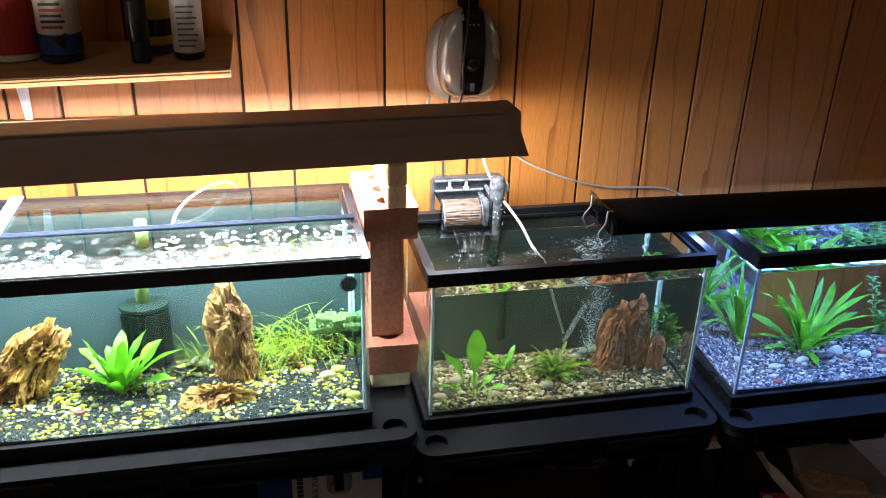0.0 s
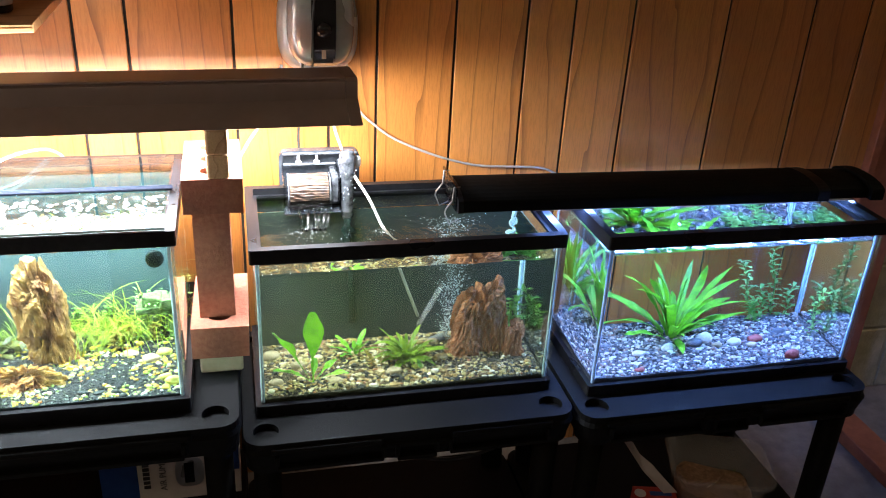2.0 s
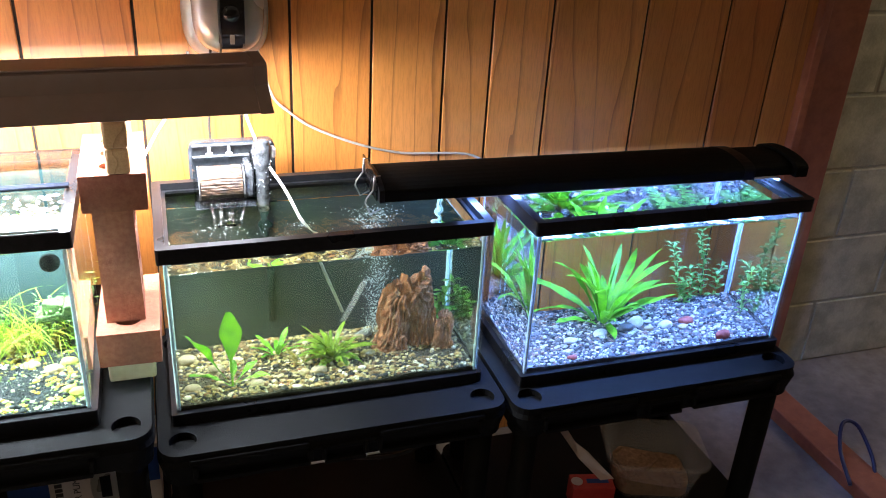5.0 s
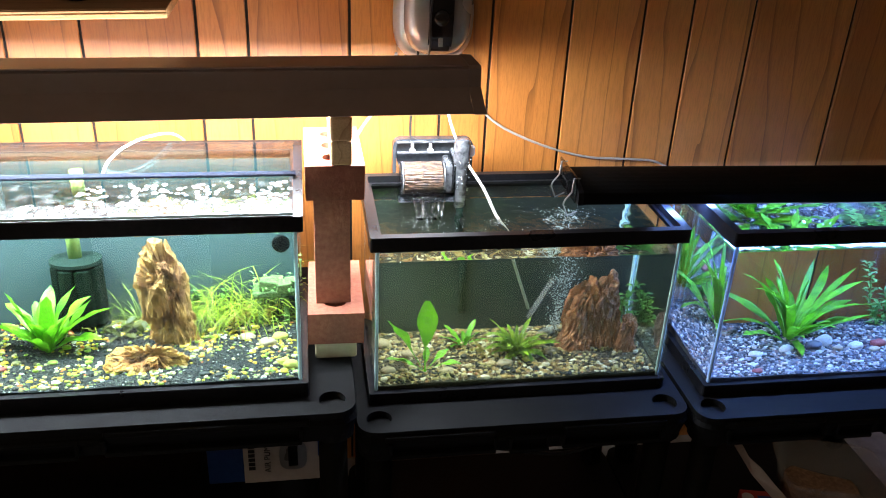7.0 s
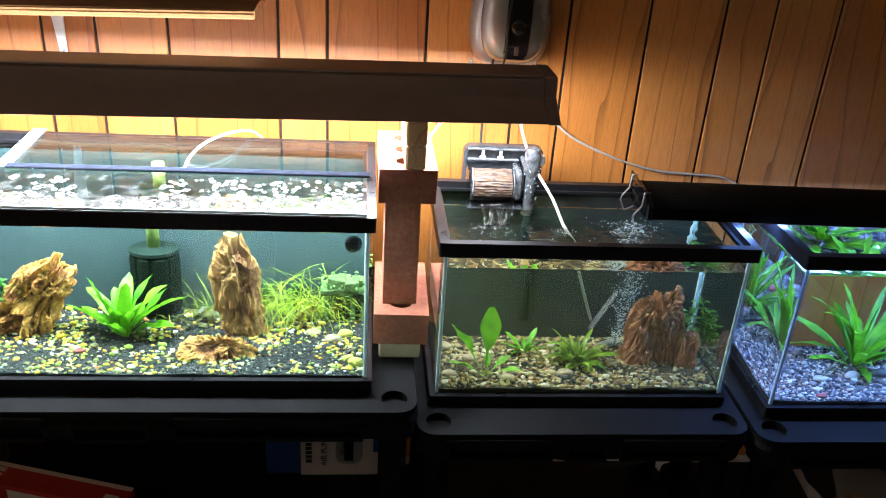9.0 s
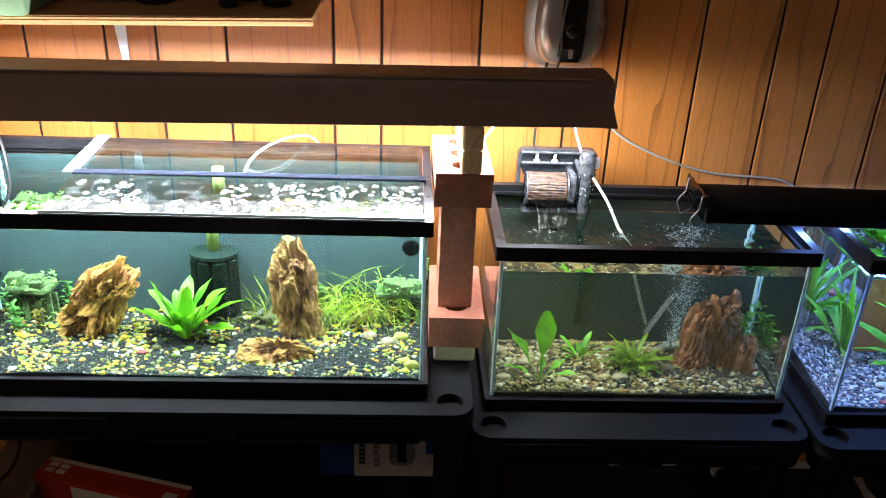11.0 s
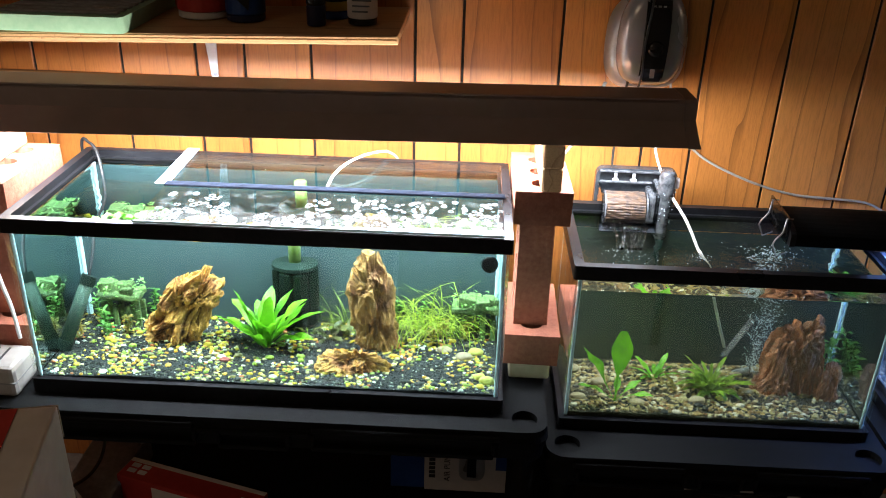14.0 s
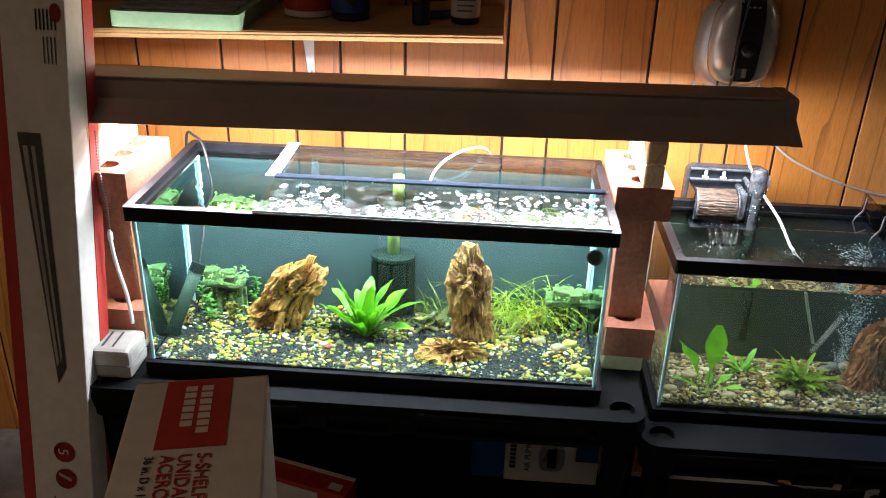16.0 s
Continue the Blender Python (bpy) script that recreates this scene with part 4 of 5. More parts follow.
stones([(-0.126, 0.004, 0.620, 0.0115, 0.8, "YEL"), (-0.138, 0.022, 0.620, 0.009, 0.8, "YEL"), (-0.165, 0.11, 0.617, 0.013, 0.7, "TAN"), (-0.145, 0.135, 0.617, 0.012, 0.7, "YEL"),
        (-0.20, 0.14, 0.617, 0.012, 0.6, "TAN"), (-0.57, 0.05, 0.620, 0.008, 0.6, "RED")], "stones in the planted tank")

# hinged glass lid with beads of water
lid = thing("glass_lid", (-0.38, 0.12, 0.9035), "hinged glass lid beaded with condensation on the planted tank", "aquarium lid")
for y0, y1 in ((-0.031, 0.108), (0.122, 0.268)):
    pane = part("pane", box(-0.655, -0.104, y0, y1, 0.9038, 0.9075, 0.001, seg=1), LIDGLASS, lid)
    pane.visible_shadow = False
HINGE = surface("hinge_vinyl", (0.006, 0.008, 0.014), (0.022, 0.028, 0.045), 300, 0.85, bumps=0.05, spec=0.08)
for k in range(3):
    part("hinge", sweep([(-0.655, 0.110 + 0.005 * k, 0.9085), (-0.100, 0.110 + 0.005 * k, 0.9085)], 0.0026, 8), HINGE, lid, "ribbed vinyl hinge", smooth=True)
strip = part("side_strip", box(-0.672, -0.650, 0.112, 0.285, 0.9078, 0.9095, 0.0005, seg=1), milky("strip_vinyl", (0.70, 0.76, 0.84), 0.5), lid, "clear vinyl strip")
# front edge takes the same painted edge light
bead = part("front_edge", box(-0.655, -0.104, -0.0335, -0.0312, 0.9038, 0.9075), LITEDGE, lid, "glass edge coloured pale as if lit")
bm = bmesh.new()
for k in range(640):
    u = rng.random()
    x = -0.108 - 0.54 * u ** 1.15
    y = 0.10 - 0.128 * rng.random() ** 0.75
    if -0.52 < x < -0.42 and y > 0.02 or rng.random() > 0.35 + 0.9 * (x + 0.65) and y > 0.03:
        continue
    r = rng.uniform(0.0022, 0.0048) * (1.1 if x < -0.4 else 0.85)
    s, t2 = 12, 5
    rows = []
    for a in range(s):
        ca, sa = math.cos(6.28318 * a / s), math.sin(6.28318 * a / s)
        rows.append([bm.verts.new((x + ca * (r + 0.24 * r * math.cos(6.28318 * b / t2)), y + sa * (r + 0.24 * r * math.cos(6.28318 * b / t2)), 0.9032 + 0.22 * r * math.sin(6.28318 * b / t2))) for b in range(t2)])
    for a in range(s):
        for b in range(t2):
            bm.faces.new((rows[a][b], rows[(a + 1) % s][b], rows[(a + 1) % s][(b + 1) % t2], rows[a][(b + 1) % t2]))
bmesh.ops.translate(bm, vec=(0, 0, -0.0012), verts=bm.verts)
tagged(part("condensation", bm, DROPLET, lid, "white rings of condensation", smooth=True), kind="stuff")



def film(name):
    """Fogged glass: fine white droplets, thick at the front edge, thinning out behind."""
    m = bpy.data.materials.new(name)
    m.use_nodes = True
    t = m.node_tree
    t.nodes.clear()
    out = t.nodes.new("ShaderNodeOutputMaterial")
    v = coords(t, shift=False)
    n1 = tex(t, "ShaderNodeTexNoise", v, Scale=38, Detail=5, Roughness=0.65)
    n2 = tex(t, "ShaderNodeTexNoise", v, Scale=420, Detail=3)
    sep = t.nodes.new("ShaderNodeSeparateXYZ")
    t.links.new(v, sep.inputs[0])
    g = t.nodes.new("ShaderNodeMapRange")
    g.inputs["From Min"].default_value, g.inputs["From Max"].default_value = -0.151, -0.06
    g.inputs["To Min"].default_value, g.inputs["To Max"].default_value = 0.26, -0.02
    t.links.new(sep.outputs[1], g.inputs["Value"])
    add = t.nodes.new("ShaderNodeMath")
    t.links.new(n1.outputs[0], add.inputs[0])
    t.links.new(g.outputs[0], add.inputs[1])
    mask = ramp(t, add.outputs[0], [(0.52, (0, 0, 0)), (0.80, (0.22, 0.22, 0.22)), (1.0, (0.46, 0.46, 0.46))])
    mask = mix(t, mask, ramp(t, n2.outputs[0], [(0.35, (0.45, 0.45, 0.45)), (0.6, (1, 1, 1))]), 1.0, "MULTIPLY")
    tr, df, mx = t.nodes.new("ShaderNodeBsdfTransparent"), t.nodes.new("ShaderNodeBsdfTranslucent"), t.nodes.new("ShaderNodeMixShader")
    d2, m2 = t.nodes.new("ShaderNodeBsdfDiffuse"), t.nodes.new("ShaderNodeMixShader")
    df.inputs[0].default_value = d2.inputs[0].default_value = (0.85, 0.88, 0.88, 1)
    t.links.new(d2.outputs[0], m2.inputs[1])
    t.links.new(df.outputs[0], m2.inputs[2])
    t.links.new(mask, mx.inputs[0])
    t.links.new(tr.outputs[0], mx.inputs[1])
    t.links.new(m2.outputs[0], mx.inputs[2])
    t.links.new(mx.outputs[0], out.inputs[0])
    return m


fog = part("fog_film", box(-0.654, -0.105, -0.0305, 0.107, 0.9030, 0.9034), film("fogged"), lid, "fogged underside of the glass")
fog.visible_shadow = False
lid.matrix_world = pose(-0.390, 0.104, 0.9035)

# ---- murky tank ----
heap("gravel_bed", MT, 0.562, 0.560, 3300, 0.0036, BROWNSAND, PEBM, "brown silty gravel of mixed pebbles", 11, 0.5, 5000, SILT)
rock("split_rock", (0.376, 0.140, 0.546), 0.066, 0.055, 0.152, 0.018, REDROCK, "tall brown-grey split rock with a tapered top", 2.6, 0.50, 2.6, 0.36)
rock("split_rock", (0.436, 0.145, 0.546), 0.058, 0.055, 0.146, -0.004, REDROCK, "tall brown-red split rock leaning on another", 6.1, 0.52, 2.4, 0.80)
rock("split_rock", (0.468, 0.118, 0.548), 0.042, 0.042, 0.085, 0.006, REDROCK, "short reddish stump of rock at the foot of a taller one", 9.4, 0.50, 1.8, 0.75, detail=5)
# olive sheet added behind the front glass to haze the tank
part("algae_film", box(MT["x0"] + 0.011, MT["x1"] - 0.011, MT["y0"] + 0.0091, MT["y0"] + 0.0093, 0.560, 0.789), milky("algae_film", (0.24, 0.31, 0.13), 0.12), murky_tank, "thin olive haze film on the front glass").visible_shadow = False
m1 = thing("tall_sword_plant", (0.097, 0.052, 0.562), "tall light-green sword plant with two long leaves", "aquatic plant")
for out, ln, wd, rs, dr in ((205, 0.140, 0.034, 62, 8), (240, 0.142, 0.036, 86, -8), (200, 0.085, 0.020, 50, 40), (330, 0.075, 0.015, 48, 50), (20, 0.06, 0.015, 55, 30), (160, 0.06, 0.014, 40, 40), (80, 0.05, 0.012, 60, 20)):
    bm = bmesh.new()
    leaf(bm, (0.097, 0.052, 0.562), out, ln, wd, rs, dr, 10, 16, 0.42)
    part("leaf", bm, SWORD, m1, smooth=True)
rosette("bushy_plant", (0.268, 0.118, 0.560), 58, BUSHY, "low bushy light-green plant with narrow leaves", 14, (0.04, 0.088), (0.006, 0.011), (25, 88), (30, 130))
rosette("small_plant", (0.180, 0.175, 0.558), 9, SWORD, "small light-green plant in the silt", 15, (0.035, 0.058), (0.008, 0.012), (30, 75), (10, 60))
rosette("small_plant", (0.215, 0.12, 0.558), 6, REDSTEM, "small brownish plant in the silt", 16, (0.03, 0.05), (0.006, 0.009), (30, 75), (10, 60))
for k, (px, h) in enumerate(((0.478, 0.075), (0.490, 0.095), (0.468, 0.06))):
    stem_plant("round_leaf_plant", (px, 0.225, 0.558), (px + 0.012, 0.222, 0.558 + h), 6, 0.022, STEM, "green round-leaved stem plant behind the rock", 60 + k, 0.003)
stones([(0.035, 0.06, 0.561, 0.012, 0.7, "TAN"), (0.075, 0.13, 0.561, 0.012, 0.7, "TAN"), (0.135, 0.05, 0.561, 0.012, 0.6, "TAN"), (0.24, 0.07, 0.561, 0.013, 0.6, "TAN"),
        (0.285, 0.085, 0.561, 0.010, 0.6, "YEL"), (0.335, 0.12, 0.561, 0.010, 0.6, "TAN"), (0.03, 0.18, 0.561, 0.014, 0.7, "TAN"), (0.33, 0.20, 0.561, 0.010, 0.6, "TAN")], "stones in the murky tank")
bm = bmesh.new()
for k in range(1100):
    z = rng.uniform(0.575, 0.79)
    w = 0.008 + 0.10 * (z - 0.57)
    bmesh.ops.create_icosphere(bm, subdivisions=1, radius=rng.uniform(0.0005, 0.0014), matrix=Matrix.Translation((0.350 + 0.10 * (z - 0.57) + rng.gauss(0, w * 0.75), 0.195 + rng.gauss(0, 0.008), z)))
solo("air_bubbles", bm, BUBBLE, "column of rising air bubbles", "bubbles", kind="stuff", smooth=True)
solo("air_stone", sweep([(0.325, 0.205, 0.562), (0.352, 0.205, 0.572)], 0.008, 10), GREYCLOTH, "grey air stone on the gravel", "air stone", smooth=True)
solo("siphon_tube", sweep([(0.300, 0.20, 0.60), (0.345, 0.215, 0.675)], 0.0055, 12), TUBCLEAR, "short clear plastic tube standing in the tank", "tube", smooth=True)

# hang-on filter
def upright(outline, holes, y0, y1):
    """A slab that stands in the x-z plane."""
    bm = plate(outline, holes, y0, y1)
    for v in bm.verts:
        v.co = Vector((v.co.x, v.co.z, v.co.y))
    return bm


hf = thing("hang_on_filter", (0.137, 0.29, 0.78), "smoked hang-on-back filter with a wet drum, spilling water", "aquarium filter")
part("back_wall", upright(rounded(0.067, 0.207, 0.765, 0.888, 0.010), [], 0.308, 0.311), GREYPLASTIC, hf)
part("rim", upright(rounded(0.063, 0.211, 0.762, 0.893, 0.014), [rounded(0.069, 0.205, 0.768, 0.886, 0.010)], 0.296, 0.314), GREYPLASTIC, hf, "dark rounded rim")
part("top_ledge", box(0.069, 0.205, 0.290, 0.3075, 0.8865, 0.8905, 0.0015), WETPLASTIC, hf)
for wx in (0.0665, 0.1655):
    part("side_wall", upright([(wx, 0.800), (wx + 0.003, 0.800), (wx + 0.003, 0.868), (wx, 0.868)], [], 0.226, 0.3075), SMOKED, hf, "clear smoked plastic wall").visible_shadow = False
part("floor_panel", box(0.0675, 0.168, 0.222, 0.307, 0.7985, 0.8015, 0.001), GREYPLASTIC, hf)
part("cross_bar", box(0.070, 0.166, 0.292, 0.298, 0.866, 0.870, 0.0015), WETPLASTIC, hf)
bm = bmesh.new()
rows = []
for k in range(7):
    x = 0.0775 + 0.0115 * k
    rows.append([bm.verts.new((x, 0.252 + (0.0285 if q % 2 else 0.0275) * math.cos(6.28318 * q / 72), 0.836 + (0.0285 if q % 2 else 0.0275) * math.sin(6.28318 * q / 72))) for q in range(72)])
for r0, r1 in zip(rows, rows[1:]):
    for q in range(72):
        bm.faces.new((r0[q], r0[(q + 1) % 72], r1[(q + 1) % 72], r1[q]))
bm.faces.new(rows[0][::-1])
bm.faces.new(rows[-1])
for v in bm.verts:
    v.co += Vector((0, noise.noise(v.co * 190), noise.noise(v.co * 170 + Vector((4, 4, 4))))) * 0.0022
part("drum", bm, MEDIA, hf, "brown pleated wet filter drum")
for wx in (0.0735, 0.1475):
    bm = lathe(0, 0, [(0.010, 0), (0.030, 0.0005), (0.030, 0.0028), (0.010, 0.0034)], 32)
    bmesh.ops.rotate(bm, cent=(0, 0, 0), matrix=Matrix.Rotation(radians(90), 3, "Y"), verts=bm.verts)
    bmesh.ops.translate(bm, vec=(wx, 0.252, 0.836), verts=bm.verts)
    part("drum_disc", bm, WETPLASTIC, hf)
for px in (0.096, 0.129):
    part("clip", box(px, px + 0.005, 0.293, 0.299, 0.874, 0.886, 0.0015), WHITEPLASTIC, hf)
    part("clip_foot", box(px - 0.003, px + 0.008, 0.292, 0.299, 0.8705, 0.8735, 0.001), WHITEPLASTIC, hf)
bm = extrude_x([(0.203, 0.815), (0.206, 0.812), (0.226, 0.818), (0.226, 0.823)], 0.078, 0.150)
part("spout", bm, SMOKED, hf)
part("motor_column", lathe(0.182, 0.250, [(0.010, 0.760), (0.0115, 0.765), (0.0125, 0.84), (0.0150, 0.862), (0.0150, 0.900), (0.013, 0.9025), (0.013, 0.907), (0.009, 0.9085)], 22), WETPLASTIC, hf, smooth=True)
part("intake_pipe", lathe(0.182, 0.244, [(0.0075, 0.60), (0.0075, 0.7595)], 14), ALGAEBLACK, hf, smooth=True)
part("elbow", box(0.1695, 0.1785, 0.262, 0.307, 0.815, 0.874, 0.004), WETPLASTIC, hf)
part("impeller_box", box(0.152, 0.1655, 0.236, 0.290, 0.812, 0.866, 0.005), WETPLASTIC, hf)
part("knob", lathe(0.2015, 0.262, [(0.004, 0.872), (0.0065, 0.875), (0.0065, 0.888), (0.004, 0.892)], 12), WHITEPLASTIC, hf)
bm = bmesh.new()
for k in range(70):
    wx = rng.choice((rng.uniform(0.075, 0.152), rng.uniform(0.168, 0.196)))
    bmesh.ops.create_icosphere(bm, subdivisions=1, radius=rng.uniform(0.0006, 0.0014), matrix=Matrix.Translation((wx, 0.2345 + rng.uniform(0, 0.012), rng.uniform(0.806, 0.895 if wx > 0.16 else 0.83))))
tagged(part("water_beads", bm, BUBBLE, hf, "beads of splashed water", smooth=True), kind="stuff")


for k in range(9):
    wx = 0.084 + 0.0078 * k + rng.uniform(-0.002, 0.002)
    end = 0.112 + (wx - 0.112) * 0.62 + rng.uniform(-0.010, 0.010)
    pts = []
    for q in range(9):
        f = q / 8
        pts.append((wx + (end - wx) * f + 0.002 * noise.noise(Vector((k * 2.3, q * 0.7, 1))), 0.206 - 0.044 * f ** 0.7 + 0.003 * noise.noise(Vector((k * 1.7, q * 0.6, 5))), 0.8165 - 0.0225 * f ** 1.7))
    part("water_strand", sweep(pts, rng.uniform(0.0008, 0.0030), 8, taper=[0.5 + 0.6 * abs(noise.noise(Vector((k * 3.1, q * 0.8, 9)))) + 0.04 * q for q in range(9)]), SPLASH, hf, "thin strand of falling water", smooth=True).visible_shadow = False
bm = bmesh.new()
for k in range(130):
    c = rng.choice(((0.105, 0.150, 0.022, 0.020), (0.105, 0.125, 0.03, 0.02), (0.36, 0.165, 0.035, 0.022), (0.235, 0.145, 0.01, 0.008), (0.25, 0.12, 0.12, 0.06)))
    x, y = c[0] + rng.gauss(0, c[2]), c[1] + rng.gauss(0, c[3])
    if 0.015 < x < 0.5 and 0.012 < y < 0.25:
        bmesh.ops.create_icosphere(bm, subdivisions=1, radius=rng.uniform(0.0004, 0.0012), matrix=Matrix.Translation((x, y, 0.7935)))
solo("surface_bubbles", bm, BUBBLE, "white bubbles floating on the murky tank", "bubbles", kind="stuff", smooth=True)

# airline tubes and cords
def tube(name, pts, r, mat, label, cat="tube"):
    return solo(name, sweep(curve(pts), r, 8), mat, label, cat, smooth=True)


tube("airline_tube", [(0.162, 0.31, 1.03), (0.163, 0.31, 0.95), (0.176, 0.305, 0.90), (0.192, 0.25, 0.865), (0.214, 0.20, 0.835), (0.231, 0.165, 0.800), (0.238, 0.155, 0.788), (0.27, 0.18, 0.70), (0.30, 0.20, 0.62)], 0.0027, AIRLINE, "pale airline tube dipping into the murky tank")
tube("airline_tube", [(0.20, 0.42, 1.03), (0.225, 0.43, 0.935), (0.259, 0.432, 0.897), (0.299, 0.432, 0.867), (0.361, 0.432, 0.838), (0.424, 0.432, 0.816), (0.486, 0.432, 0.802), (0.547, 0.432, 0.798), (0.622, 0.430, 0.793), (0.662, 0.42, 0.778), (0.70, 0.38, 0.77), (0.72, 0.28, 0.80), (0.70, 0.215, 0.856), (0.68, 0.19, 0.84)], 0.0024, AIRLINE, "pale airline tube along the panelled wall")
tube("airline_tube", [(-0.405, 0.130, 0.900), (-0.396, 0.145, 0.916), (-0.376, 0.175, 0.928), (-0.345, 0.225, 0.928), (-0.315, 0.29, 0.908), (-0.30, 0.335, 0.86), (-0.298, 0.345, 0.75)], 0.0023, AIRLINE, "white airline tube rising from the planted tank")
tube("airline_tube", [(-0.03, 0.40, 0.80), (0.01, 0.41, 0.87), (0.05, 0.42, 0.93), (0.08, 0.42, 1.02)], 0.003, AIRLINE, "pale airline tube behind the brick stack")
tube("power_cord", [(0.118, 0.40, 1.03), (0.112, 0.405, 0.95), (0.107, 0.40, 0.885), (0.108, 0.385, 0.83), (0.11, 0.37, 0.74)], 0.0024, CORD, "thin black power cord", "cord")

# wire stand of the hood
for wy in (0.075, 0.155):
    part("wire_leg", sweep([Vector(q) for q in ((0.349, wy, 0.906), (0.339, wy, 0.906), (0.3375, wy, 0.882), (0.327, wy, 0.868), (0.325, wy, 0.860), (0.334, wy, 0.840), (0.350, wy, 0.848))], 0.0014, 6), WIRE, hood, "bent steel wire leg", smooth=True)
part("end_lens", box(0.3395, 0.3425, 0.062, 0.168, 0.868, 0.910, 0.001), SMOKED, hood)

# ---- blue-lit tank ----
heap("gravel_bed", RT, 0.564, 0.574, 6200, 0.0033, GREYSAND, PEBR, "grey, white and brown mixed aquarium gravel", 21, 0.15)
rosette("large_sword_plant", (0.790, 0.140, 0.560), 34, SWORD, "large bright green sword plant with long leaves", 33, (0.11, 0.20), (0.014, 0.020), (30, 92), (5, 80))
for k, (f, tp, n, s) in enumerate((((0.998, 0.205, 0.557), (0.945, 0.205, 0.702), 13, 0.014), ((1.012, 0.20, 0.557), (1.0, 0.205, 0.64), 8, 0.017), ((1.040, 0.208, 0.557), (1.012, 0.208, 0.722), 15, 0.014), ((1.060, 0.205, 0.557), (1.068, 0.205, 0.64), 8, 0.016), ((0.985, 0.185, 0.557), (0.975, 0.185, 0.62), 7, 0.016), ((1.078, 0.10, 0.557), (1.083, 0.10, 0.66), 10, 0.014))):
    stem_plant("stem_plant", f, tp, n, s * 1.35, BRIGHTSTEM, "slender green stem plant with small leaves", 70 + k, 0.004)
stones([(0.995, -0.012, 0.564, 0.0135, 0.9, "RED"), (0.952, 0.085, 0.568, 0.014, 0.6, "RED"), (0.903, 0.075, 0.568, 0.013, 0.7, "WHITE"), (1.016, 0.115, 0.568, 0.014, 0.6, "DARK"), (0.847, 0.10, 0.568, 0.015, 0.9, "WHITE"),
        (0.822, 0.085, 0.568, 0.014, 0.7, "DARK"), (0.765, 0.075, 0.568, 0.013, 0.6, "WHITE"), (0.681, -0.012, 0.564, 0.009, 0.6, "RED"), (0.935, 0.06, 0.568, 0.010, 0.5, "TAN"), (0.70, 0.06, 0.568, 0.012, 0.5, "WHITE"), (0.865, 0.07, 0.568, 0.009, 0.7, "TAN")], "stones in the blue-lit tank")
inf = thing("internal_filter", (0.612, 0.20, 0.56), "slim black internal filter in the corner", "aquarium filter")
part("body", box(0.600, 0.622, 0.185, 0.215, 0.575, 0.735, 0.004), BLACKTRIM, inf)
part("head", box(0.598, 0.626, 0.183, 0.217, 0.7355, 0.765, 0.005), BLACKTRIM, inf)
bm = bmesh.new()
for k in range(26):
    bmesh.ops.create_icosphere(bm, subdivisions=1, radius=rng.uniform(0.001, 0.0028), matrix=Matrix.Translation((0.60 + 0.24 * rng.random() ** 2, -0.01 + 0.09 * rng.random(), 0.8108)))
solo("surface_bubbles", bm, BUBBLE, "bubbles floating on the blue-lit tank", "bubbles", kind="stuff", smooth=True)

# ---- on the wall ----
pump = thing("air_pump", (0.150, 0.41, 1.03), "silver and black oval air pump hung on the panelled wall", "air pump")


def oval(cx, z0, z1, half, y0, y1, crown, edge=0.55, bm=None):
    """A pillow with an egg-shaped outline, flat against the wall."""
    bm = bm or bmesh.new()
    n, m = 40, 9
    rows = []
    for r in range(m + 1):
        f = r / m
        s = math.cos(f * math.pi / 2) ** edge if r < m else 0.0
        y = y0 + (y1 - y0) * math.sin(f * math.pi / 2)
        row = []
        for k in range(n):
            a = 6.28318 * k / n
            ca, sa = math.cos(a), math.sin(a)
            x = math.copysign(abs(ca) ** 0.62, ca)
            z = math.copysign(abs(sa) ** 0.62, sa)
            narrow = 1 - crown * max(z, 0) ** 2
            row.append(bm.verts.new((cx + half * x * narrow * (0.12 + 0.88 * s), y, (z0 + z1) / 2 + (z1 - z0) / 2 * z * (0.12 + 0.88 * s))))
        rows.append(row)
    for r0, r1 in zip(rows, rows[1:]):
        for k in range(n):
            bm.faces.new((r0[k], r0[(k + 1) % n], r1[(k + 1) % n], r1[k]))
    bm.faces.new(rows[0][::-1])
    bm.faces.new(rows[-1])
    return bm


part("base", oval(0.150, 1.0040, 1.1840, 0.076, WALL - 0.0005, 0.405, 0.16, 0.3), SILVER, pump, smooth=True)
part("shell", oval(0.152, 1.0220, 1.1980, 0.062, 0.4046, 0.372, 0.22, 0.5), SILVER, pump, smooth=True)
bm = extrude_x([(0.404, 1.0280), (0.378, 1.0340), (0.366, 1.0570), (0.3625, 1.1020), (0.364, 1.1420), (0.370, 1.1720), (0.384, 1.1940), (0.404, 1.2000)], 0.132, 0.176)
bmesh.ops.bevel(bm, geom=bm.edges[:], offset=0.004, segments=2, affect="EDGES")
part("centre_strip", bm, GLOSSBLACK, pump, "glossy black centre strip")
bm = lathe(0.154, 0.0, [(0.013, 0.0), (0.015, 0.002), (0.012, 0.006), (0.004, 0.007)], 20)
bmesh.ops.rotate(bm, cent=(0.154, 0, 0), matrix=Matrix.Rotation(radians(90), 3, "X"), verts=bm.verts)
bmesh.ops.translate(bm, vec=(0, 0.3645, 1.0970), verts=bm.verts)
part("dial", bm, GLOSSBLACK, pump, smooth=True)
part("name_bar", box(0.150, 0.158, 0.3660, 0.3675, 1.0440, 1.0690), SILVER, pump)
for r in range(2):
    for c in range(3):
        part("vent", box(0.142 + 0.009 * c, 0.147 + 0.009 * c, 0.3700, 0.3735, 1.1600 + 0.008 * r, 1.1640 + 0.008 * r), SILVER, pump)
